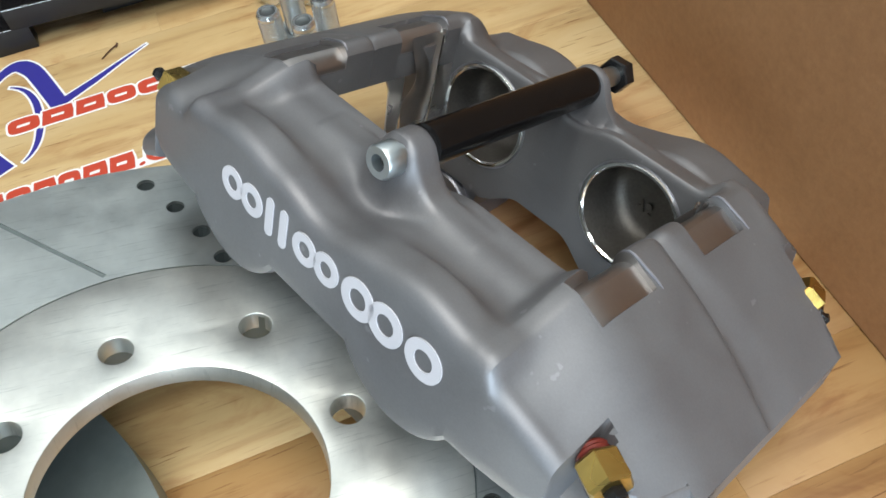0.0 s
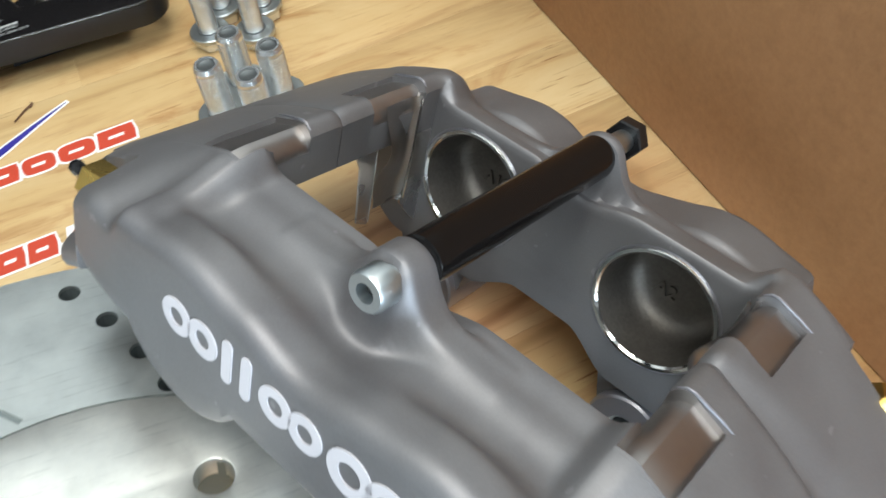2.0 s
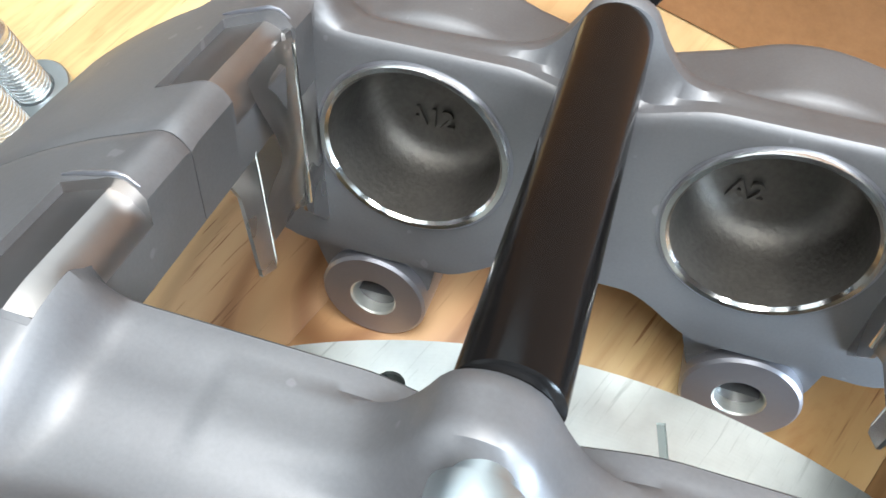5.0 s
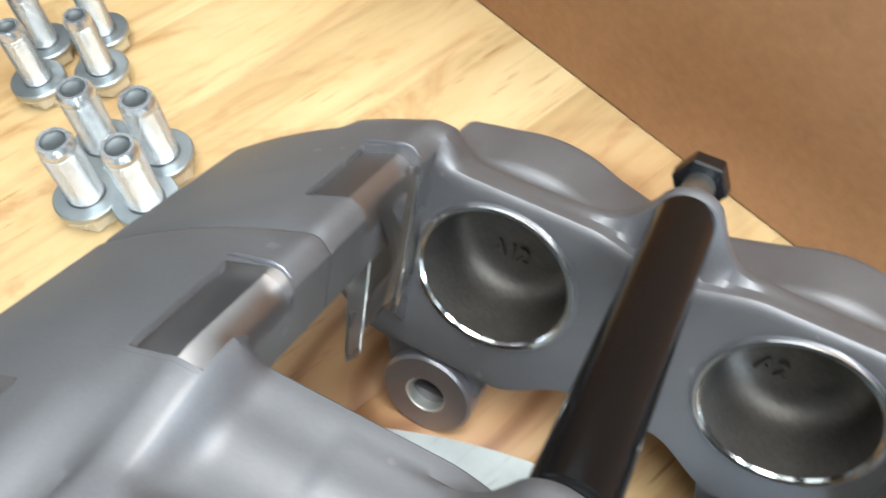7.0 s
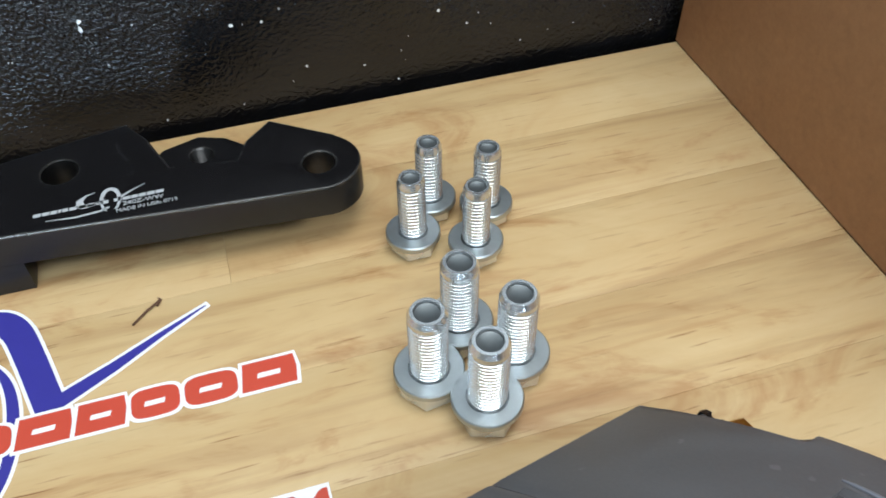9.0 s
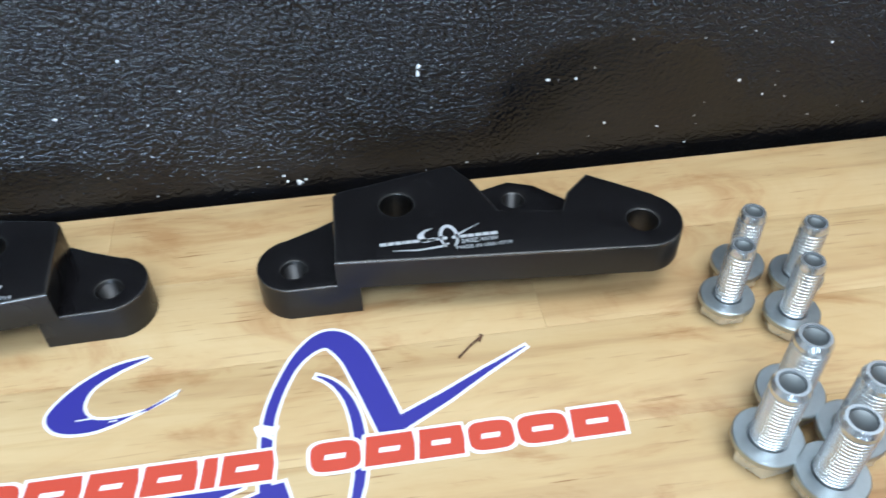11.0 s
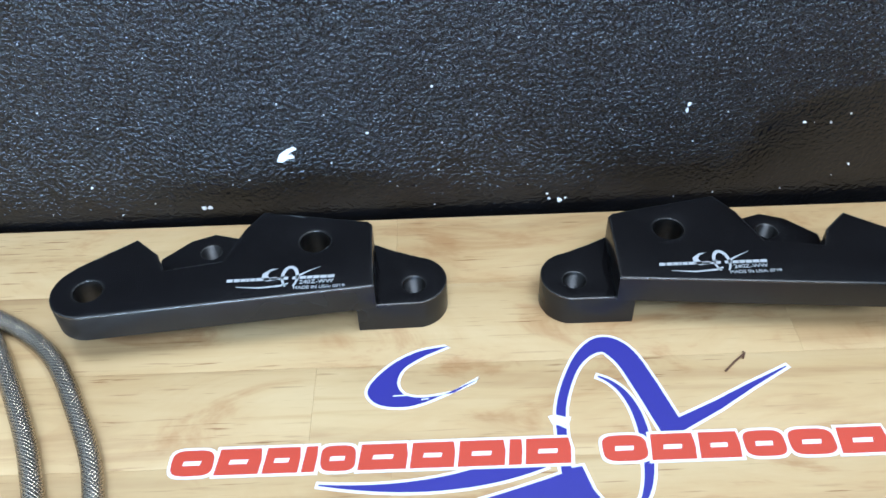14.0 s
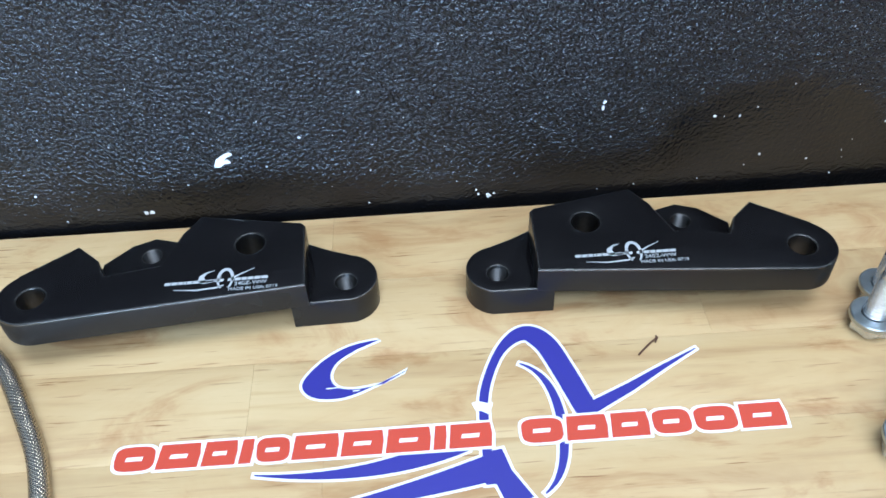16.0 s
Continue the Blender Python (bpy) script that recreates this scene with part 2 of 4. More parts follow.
M = {
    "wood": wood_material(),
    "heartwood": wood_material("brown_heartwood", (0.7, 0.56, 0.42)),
    "wall": wall_material(),
    "board": board_material(),
    "cast": cast_material(),
    "machined": plain("machined_grey_aluminium", (0.36, 0.36, 0.4), 0.36, 0.85, 700, 0.00003, 0.05),
    "wear": plain("polished_steel_wear_plate", (0.38, 0.36, 0.35), 0.38, 1.0, 500, 0.00002, 0.06),
    "ring": plain("bright_stainless_rim", (0.75, 0.74, 0.72), 0.14, 1.0, 300, 0.00002, 0.05),
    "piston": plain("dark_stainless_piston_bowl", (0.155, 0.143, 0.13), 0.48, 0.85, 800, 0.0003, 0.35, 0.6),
    "tube": plain("black_anodised_tube", (0.005, 0.0045, 0.0045), 0.2, 0.0, 300, 0.00003, 0.1, gloss=0.24),
    "blacknut": plain("black_oxide_steel", (0.012, 0.012, 0.013), 0.28, 0.3, 500, 0.00005, 0.2),
    "zinc": plain("bright_zinc_plating", (0.72, 0.75, 0.765), 0.27, 0.88, 260, 0.00005, 0.12),
    "zincdark": plain("dull_zinc_washer", (0.5, 0.545, 0.56), 0.4, 1.0, 260, 0.00006, 0.15),
    "brass": plain("yellow_brass", (0.62, 0.42, 0.12), 0.3, 1.0, 300, 0.00005, 0.15),
    "redseal": plain("red_thread_sealant", (0.15, 0.02, 0.012), 0.5, 0.0, 500, 0.0001, 0.2),
    "rotor": brushed("zinc_washed_iron_rotor", (0.68, 0.72, 0.71), 0.34, metal=0.92),
    "flange": brushed("bright_machined_flange", (0.85, 0.86, 0.82), 0.36, metal=0.88),
    "under": plain("dull_grey_iron", (0.24, 0.275, 0.275), 0.48, 0.8, 200, 0.0001, 0.15),
    "bracket": plain("black_anodised_billet", (0.005, 0.0045, 0.005), 0.13, 0.0, 900, 0.00003, 0.15, gloss=0.25),
    # paler than the billet: edge highlights painted into the bevel colour
    "bracketedge": plain("anodised_edge_highlight", (0.11, 0.105, 0.1), 0.24, 0.9, 700, 0.00004, 0.3),
    "spring": plain("bright_spring_steel", (0.56, 0.545, 0.54), 0.3, 1.0, 500, 0.00002, 0.08),
    # zinc darkened to paint the shade inside the bolt end recess
    "dimple": plain("zinc_dimple_shaded", (0.15, 0.165, 0.17), 0.45, 0.85, 260, 0.00005, 0.15),
    # lighter copy of the billet black, with reflected light put into the colour
    "bracketside": plain("anodised_side_lightened", (0.011, 0.01, 0.0095), 0.3, 0.25, 500, 0.00006, 0.25),
    "thread": plain("dark_metal_thread", (0.06, 0.057, 0.055), 0.36, 0.9, 500, 0.00004, 0.3),
    "etch": plain("pale_laser_etching", (0.42, 0.43, 0.445), 0.6, 0.0, 900, 0.00002, 0.08),
    "white": plain("white_vinyl", (0.8, 0.8, 0.8), 0.35, 0.0, 120, 0.00003, 0.03),
    "red": plain("red_vinyl", (0.5, 0.06, 0.03), 0.4, 0.0, 120, 0.00003, 0.06),
    "blue": plain("blue_vinyl", (0.032, 0.028, 0.25), 0.4, 0.0, 120, 0.00003, 0.06),
    "silverink": plain("pale_grey_print", (0.44, 0.425, 0.45), 0.5, 0.0, 900, 0.00002, 0.04),
    "plaster": plain("greyish_plaster", (0.34, 0.33, 0.31), 0.8, 0.0, 60, 0.0005, 0.05),
    "concrete": plain("grey_concrete", (0.25, 0.24, 0.23), 0.8, 0.0, 60, 0.0008, 0.15),
    "chip": plain("bare_white_chip", (0.8, 0.8, 0.78), 0.6, 0.0, 600, 0.0001, 0.05),
    "splinter": plain("dark_wood_splinter", (0.09, 0.04, 0.02), 0.7, 0.0, 800, 0.0002, 0.2),
}


# ---------------------------------------------------------------- mesh helpers (millimetres in, metres out)
def link(name, mesh, material, parent=None, label="", smooth=40):
    if material is not None and not mesh.materials:
        mesh.materials.append(M[material])
    if smooth:
        mesh.shade_smooth()
        mesh.set_sharp_from_angle(angle=radians(smooth))
    ob = new(name, mesh)
    if parent is not None:
        ob.parent = parent
    if label:
        ob["label"] = label
    return ob


def part(name, bm, material, parent=None, label="", smooth=40, at=None):
    bmesh.ops.scale(bm, vec=(0.001, 0.001, 0.001), verts=bm.verts)
    bmesh.ops.recalc_face_normals(bm, faces=bm.faces)
    mesh = bpy.data.meshes.new(name)
    bm.to_mesh(mesh)
    bm.free()
    ob = link(name, mesh, material, parent, label, smooth)
    if at is not None:
        ob.matrix_basis = at
    return ob


def empty(name, m=None, **tags):
    ob = new(name)
    ob.empty_display_size = 0.02
    if m is not None:
        ob.matrix_basis = m
    return tagged(ob, **tags)


def box(bm, x0, x1, y0, y1, z0, z1, bevel=0.0):
    made = bmesh.ops.create_cube(bm, size=1)["verts"]
    for v in made:
        v.co = Vector((x0 if v.co.x < 0 else x1, y0 if v.co.y < 0 else y1, z0 if v.co.z < 0 else z1))
    if bevel:
        edges = {e for v in made for e in v.link_edges}
        bmesh.ops.bevel(bm, geom=list(edges), offset=bevel, segments=2, affect="EDGES", profile=0.6)
    return bm


def lathe(bm, profile, n=32, axis="z", centre=(0, 0, 0), closed=False):
    """Turns a profile of (radius, height) round an axis. A radius of zero closes the end."""
    rings = []
    for r, h in profile:
        if r < 1e-6:
            ring = [bm.verts.new((0, 0, h))]
        else:
            ring = [bm.verts.new((r * math.cos(2 * math.pi * k / n), r * math.sin(2 * math.pi * k / n), h)) for k in range(n)]
        rings.append(ring)
    pairs = list(zip(rings, rings[1:])) + ([(rings[-1], rings[0])] if closed else [])
    for a, b in pairs:
        for k in range(n):
            p = [a[k % len(a)], a[(k + 1) % len(a)], b[(k + 1) % len(b)], b[k % len(b)]]
            q = [v for i, v in enumerate(p) if v not in p[:i]]
            if len(q) > 2:
                bm.faces.new(q)
    m = {"z": Matrix(), "y": pose(0, 0, 0, -90, 0, 0), "x": pose(0, 0, 0, 0, 90, 0)}[axis]
    for ring in rings:
        for v in ring:
            v.co = m @ v.co + Vector(centre)
    return bm


def arc(cx, cy, r, a0, a1, n=10):
    return [(cx + r * math.cos(radians(a0 + (a1 - a0) * k / n)), cy + r * math.sin(radians(a0 + (a1 - a0) * k / n))) for k in range(n + 1)]


def ring_pts(cx, cy, r, n=24):
    return [(cx + r * math.cos(2 * math.pi * k / n), cy + r * math.sin(2 * math.pi * k / n)) for k in range(n)]


def slab(bm, outline, z0, z1, holes=(), bevel=0.0, rim_glint=False):
    """An upright extrusion of an outline with holes, its rims bevelled."""
    edges, loops = [], []
    for loop in (outline, *holes):
        vs = [bm.verts.new((x, y, z1)) for x, y in loop]
        es = [bm.edges.new((vs[k], vs[(k + 1) % len(vs)])) for k in range(len(vs))]
        edges += es
        loops.append(es)
    top = [g for g in bmesh.ops.triangle_fill(bm, edges=edges, use_beauty=True)["geom"] if isinstance(g, bmesh.types.BMFace)]
    made = bmesh.ops.extrude_face_region(bm, geom=top)["geom"]
    low = [g for g in made if isinstance(g, bmesh.types.BMVert)]
    for v in low:
        v.co.z = z0
    if bevel:
        rim = [e for es in loops for e in es if e.is_valid]
        made = bmesh.ops.bevel(bm, geom=rim, offset=bevel, segments=2, affect="EDGES", profile=0.5)
        # bevel faces take the second material, a painted edge highlight
        if rim_glint:
            for f in made["faces"]:
                f.material_index = 1
    return bm


def tube_along(bm, pts, r, n=12):
    """A round bar along a chain of points."""
    pts = [Vector(p) for p in pts]
    rings = []
    up = Vector((0, 0, 1))
    for k, p in enumerate(pts):
        d = (pts[min(k + 1, len(pts) - 1)] - pts[max(k - 1, 0)]).normalized()
        side = d.cross(up)
        side = side.normalized() if side.length > 1e-3 else Vector((1, 0, 0))
        top = side.cross(d)
        rad = r(k / (len(pts) - 1)) if callable(r) else r
        rings.append([bm.verts.new(p + rad * (math.cos(2 * math.pi * j / n) * side + math.sin(2 * math.pi * j / n) * top)) for j in range(n)])
    for a, b in zip(rings, rings[1:]):
        for j in range(n):
            bm.faces.new((a[j], a[(j + 1) % n], b[(j + 1) % n], b[j]))
    for ring in (rings[0], rings[-1]):
        bm.faces.new(ring)
    return bm


def smooth01(t):
    t = min(1.0, max(0.0, t))
    return t * t * (3 - 2 * t)


# ---------------------------------------------------------------- the room round the bench
def wall_slab(name, x0, x1, y0, y1, z0, z1, material, label, category="wall", m=None):
    ob = part(name, box(bmesh.new(), x0, x1, y0, y1, z0, z1), material, smooth=0)
    if m is not None:
        ob.matrix_basis = m
    return tagged(ob, label, category, kind="structure")


wall_slab("floor", -3200, 2800, -3600, 700, -960, -900, "concrete", "grey concrete workshop floor under the bench", "floor")
wall_slab("ceiling", -3200, 2800, -3600, 700, 1900, 1960, "plaster", "greyish plaster ceiling over the workshop", "ceiling")
wall_slab("wall_south", -3200, 2800, -3700, -3600, -900, 1900, "plaster", "plain greyish plaster wall behind the bench")
# unseen side walls; the west one is added to block world light
wall_slab("wall_west", -3300, -3200, -3600, 700, -900, 1900, "plaster", "unseen greyish plaster wall added to close the workshop")
wall_slab("wall_east", 2800, 2900, -3600, 700, -900, 1900, "plaster", "unseen greyish plaster wall added to close the workshop")
# black painted wall at the back of the bench
wall_slab("wall_north", -3200, 2800, 0, 90, -900, 260, "wall", "black orange-peel painted wall with white chips", m=pose(0, 0.0035, 0, 0, 0, 0.4))
# unseen upper wall, added as a pale reflector for the tilted rotor
wall_slab("wall_upper", -3200, 2800, 30, 90, 290, 1900, "plaster", "unseen greyish plaster wall added above the black backsplash to reflect light")
# brown board closing the bench on its side
wall_slab("wall_side", 234.5, 250, -735, -2, 1, 200, "board", "brown hardboard panel standing at the bench end", "panel")


def build_table():
    """Butcher-block top of glued staves on four legs."""
    top = empty("workbench", None, label="light rubberwood butcher-block workbench top of glued staves", category="workbench")
    part("core", box(bmesh.new(), -1190, 590, -735, -12, -40, -34), "wood", top)
    for x in (-1100, 500):
        for y in (-690, -60):
            part("leg", box(bmesh.new(), x - 35, x + 35, y - 35, y + 35, -900, -40, 3), "wood", top)
    rnd = random.Random(4)
    stave = 43.0
    meshes = {}
    for row in range(17):
        y1 = -2 - row * stave
        x, offset = -1200, rnd.choice((140, 200, 260, 320))
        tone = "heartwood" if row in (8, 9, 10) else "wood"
        while x < 600:
            length = offset if x == -1200 else rnd.choice((340, 430, 520, 610))
            length = min(length, 600 - x)
            if (length, tone) not in meshes:
                bm = box(bmesh.new(), 0, length, -stave, 0, -34, 0, 0.25)
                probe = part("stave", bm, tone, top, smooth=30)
                meshes[length, tone] = probe.data
                probe.matrix_basis = pose(x / 1000, y1 / 1000, 0)
            else:
                link("stave", meshes[length, tone], None, top, smooth=0).matrix_basis = pose(x / 1000, y1 / 1000, 0)
            x += length
    return top


build_table()


# ---------------------------------------------------------------- caliper
PISTON_Z = -36.4
PISTON_X = (-36.9, 33.6)
NOTCHES = ((-45.0, -21.0), (4.0, 27.0))
SEAM = -9.0


def soft_max(heights, k=0.35):
    top = max(heights)
    return top + math.log(sum(math.exp(k * (h - top)) for h in heights)) / k


def in_notch(x, y):
    return (56 if y > -33.6 else 57.5) < abs(x) < 71.5 and any(a < y < b for a, b in NOTCHES)


def body_top(x, y):
    """Height of the caliper's upper side."""
    ax, d = abs(x), abs(y)
    lobe = -60.0
    for cx in (-38.5, 37.0):
        if abs(x - cx) < 24:
            lobe = max(lobe, -36.5 + math.sqrt(24.0**2 - (x - cx) ** 2) * 1.07)
    lobe -= 20 * (1 - smooth01((d - (54 if y < 0 else 46)) / 11))
    run = max(0.0, ax - 62)
    plate = -5.5 - 0.34 * run - 0.0045 * run * run
    plate -= (16 if y > 0 else 12 - (5.5 * smooth01((ax - 64) / 16) if x < 0 else 0)) * smooth01((d - 38) / 40)
    plate -= 34 * (1 - smooth01((ax - 40) / 18)) + 0.3 * (1 - smooth01((d - 34) / 4)) * min(4.0, max(0.0, 60.5 - ax)) ** 2
    waist = smooth01(1 - ax / 20)
    gone = 70 * smooth01((ax - 62) / 16)
    ridge = -13.0 - 2.0 * smooth01((d - 36) / 8) - 4.0 * waist - gone
    valley = -14.2 - 4.5 * waist - (8.0 if y < 0 else 1.0) * math.exp(-(((d - 56.5) / 5.5) ** 2)) - gone
    if y > 0:
        valley -= 13 * smooth01((d - 44) / 10) * smooth01(1.2 - ax / 26)
    ear = -60.0
    ex = abs(x + 2)
    if ex < 34:
        ear = -5.0 + (math.sqrt(7.8**2 - ex * ex) if ex < 6.2 else 4.7 - 14 * (1 - math.exp((6.2 - ex) / 7)) - 0.15 * (ex - 6.2))
        ear -= 30 * smooth01((d - (47.5 if y < 0 else 43.5)) / (13 if y < 0 else 6)) + 26 * smooth01((40.5 - d) / 5)
    z = soft_max((lobe, plate, ridge, valley, ear), 0.36) - 1.3
    if y > 0:
        z -= smooth01((d - 42) / 14) * (7 - 4 * smooth01((ax - 58) / 26))
        z -= 15 * smooth01((ax - 82) / 2.2) * smooth01((d - 38) / 2)
    elif x > 0:
        z -= 18 * smooth01((ax - 86.3) / 1.3) * smooth01((d - 55.8 - 0.36 * (ax - 86.3)) / 1.3)
    else:
        z -= 18 * smooth01((ax - 86.3) / 1.3) * smooth01((d - 54.5) / 1.3)
    if in_notch(x, y):
        cut = 1.9 + 0.5 * max(0.0, 63 - ax)
        z -= cut
    if x > 57:
        z -= 1.8 * smooth01((y - SEAM) / 0.8) * (1 - smooth01((y - SEAM - 0.8) / (4 + 0.3 * (ax - 57))))
    return z


def body_out(x, side):
    """How far out from the centre plane a half reaches; the printed half is squarer."""
    ax = abs(x)
    if side < 0:
        return 77 - 4 * smooth01((ax - 60) / 40) - 30 * smooth01((ax - 96) / 17) ** 1.5
    return 77 - 14 * smooth01((ax - 52) / 34) - 34 * smooth01((ax - 80) / 33) ** 1.3


def low_inner(ax):
    return -60 - 10 * smooth01((ax - 10) / 20) + 26 * smooth01((ax - 62) / 40)


def low_outer(x):
    low = -49.0
    for cx in (-38.5, 37.0):
        if abs(x - cx) < 24:
            low = min(low, -36.5 - math.sqrt(24.0**2 - (x - cx) ** 2))
    return min(low, -46.0) + 24 * smooth01((abs(x) - 80) / 30)


X_STATIONS = sorted({round(s * v, 2) for s in (-1, 1) for v in
                     [k * 1.2 for k in range(47)] + [56.8, 57.2, 58.5, 60, 61.5, 63, 65, 68, 71.45, 71.55, 73, 75] + [77 + k * 1.5 for k in range(7)] + [86.3, 86.9, 87.6] + [88.5 + k * 1.5 for k in range(15)] + [111, 112.3, 113.0]})


def caliper_half(side, name, parent):
    """One half of the body; side -1 carries the printed face."""
    bm = bmesh.new()
    inner = 34.0
    rows = []
    for x in X_STATIONS:
        ax = abs(x)
        out, radius = body_out(x, side), 5.2
        ds = [inner + 1.2] + [inner + 1.2 + (44.9 - inner - 1.2) * k / 8 for k in range(1, 9)] + [45.1]
        ds += [45.1 + (out - radius - 45.1) * k / 24 for k in range(1, 25)]
        lip = body_top(x, side * (inner + 0.5))
        drop = 1.0 if ax < 57 else 0.04
        row = [(inner, lip - 3.2 * drop), (inner + 0.25, lip - 1.5 * drop), (inner + 0.7, lip - 0.5 * drop)] + [(d, body_top(x, side * d)) for d in ds]
        edge = body_top(x, side * (out - radius))
        for a in range(15, 91, 15):
            row.append((out - radius + radius * math.sin(radians(a)), edge - radius + radius * math.cos(radians(a))))
        low_o, low_i = low_outer(x), low_inner(ax)
        low_o = min(low_o, edge - radius - 6)
        row += [(out, edge - radius + (low_o + 4 - edge + radius) * k / 6) for k in range(1, 7)]
        row += [(out - 1.2, low_o + 1.2), (out - 4, low_o)]
        row += [(out - 4 + (inner - out + 4) * k / 8, low_o + (low_i - low_o) * smooth01(k / 4.5)) for k in range(1, 9)]
        rows.append([bm.verts.new((x, side * d, z)) for d, z in row])
    n = len(rows[0])
    wear = []
    for a, b in zip(rows, rows[1:]):
        for k in range(n - 1):
            f = bm.faces.new((a[k], a[k + 1], b[k + 1], b[k]))
            c = f.calc_center_median()
            if k < 38 and in_notch(c.x, c.y):
                wear.append(f)
    bm.faces.new(rows[0])
    bm.faces.new(rows[-1][::-1])
    # inner face with two piston bores
    edges = []
    loop = [r[0] for r in rows] + [r[-1] for r in rows[::-1]]
    for k in range(len(loop)):
        e = bm.edges.get((loop[k], loop[(k + 1) % len(loop)]))
        edges.append(e or bm.edges.new((loop[k], loop[(k + 1) % len(loop)])))
    for cx in PISTON_X:
        ring = [bm.verts.new((cx + 20.3 * math.cos(2 * math.pi * k / 48), side * inner, PISTON_Z + 20.3 * math.sin(2 * math.pi * k / 48))) for k in range(48)]
        edges += [bm.edges.new((ring[k], ring[(k + 1) % 48])) for k in range(48)]
    bmesh.ops.triangle_fill(bm, edges=edges, use_beauty=True)
    # the half's share of the two bridges
    y0, y1 = (-46.0, SEAM - 0.12) if side < 0 else (SEAM + 0.12, 46.0)
    ys = sorted({y0, y1, *[y0 + (y1 - y0) * k / 28 for k in range(29)], *[v + e for ab in NOTCHES for v in ab for e in (-0.06, 0.06) if y0 < v < y1]})
    for end in (-1, 1):
        grid = []
        for x in [v for v in X_STATIONS if v * end > 57]:
            ax = abs(x)
            top = [bm.verts.new((x, y, body_top(x, y) + 0.04 - (0.5 if abs(y - SEAM) < 0.5 else 0))) for y in ys]
            low = [bm.verts.new((x, y, body_top(x, 30) - 14.5 - 0.06 * (ax - 57))) for y in ys[::-1]]
            grid.append(top + low)
        m = len(grid[0])
        for a, b in zip(grid, grid[1:]):
            for k in range(m):
                f = bm.faces.new((a[k], a[(k + 1) % m], b[(k + 1) % m], b[k]))
                c = f.calc_center_median()
                if k < len(ys) and in_notch(c.x, c.y):
                    wear.append(f)
        for row in (grid[0], grid[-1]):
            bm.faces.new(row)
    for f in wear:
        f.material_index = 1
    ob = part(name, bm, "cast", parent, smooth=32)
    ob.data.materials.append(M["wear"])
    return ob


def rod(name, p0, p1, profile, material, parent, label="", n=24, smooth=40):
    """A turned piece whose profile (radius, share of the way) runs from p0 to p1, given in millimetres."""
    p0, p1 = Vector(p0), Vector(p1)
    length = (p1 - p0).length
    bm = lathe(bmesh.new(), [(r, h * length) for r, h in profile], n)
    turn = (p1 - p0).to_track_quat("Z", "Y").to_matrix().to_4x4()
    return part(name, bm, material, parent, label, smooth, parent.matrix_basis.inverted() @ Matrix.Translation(p0 / 1000) @ turn
                if parent.parent is not None else Matrix.Translation(p0 / 1000) @ turn)


def text_mesh(body, size, name="lettering", fat=0.0):
    curve = bpy.data.curves.new(name, "FONT")
    curve.body, curve.size, curve.extrude, curve.offset = body, size, 0.00005, fat
    tmp = bpy.data.objects.new(name, curve)
    scene.collection.objects.link(tmp)
    bpy.context.view_layer.update()
    mesh = bpy.data.meshes.new_from_object(tmp.evaluated_get(bpy.context.evaluated_depsgraph_get()))
    bpy.data.objects.remove(tmp)
    bpy.data.curves.remove(curve)
    mesh.materials.clear()
    return mesh


def stroke(bm, pts, width, thick=0.35):
    """A flat printed stroke with round ends along a chain of (u, v) points, lying in the plane w = 0 to thick."""
    pts = [Vector((*p, 0)) for p in pts]
    left, right = [], []
    for k, p in enumerate(pts):
        d = (pts[min(k + 1, len(pts) - 1)] - pts[max(k - 1, 0)]).normalized()
        w = width(k / max(1, len(pts) - 1)) if callable(width) else width
        nrm = Vector((-d.y, d.x, 0)) * w / 2
        left.append(p + nrm)
        right.append(p - nrm)
        if k in (0, len(pts) - 1) and not callable(width):
            s = -1 if k == 0 else 1
            cap = [p + s * d * (w / 2) * math.sin(radians(a)) + nrm * math.cos(radians(a)) for a in (30, 60, 90, 120, 150)]
            at = len(left) if s > 0 else 0
            left[at:at] = cap if s > 0 else cap[::-1]
    outline = [(v.x, v.y) for v in left + right[::-1]]
    return slab(bm, outline, 0, thick)


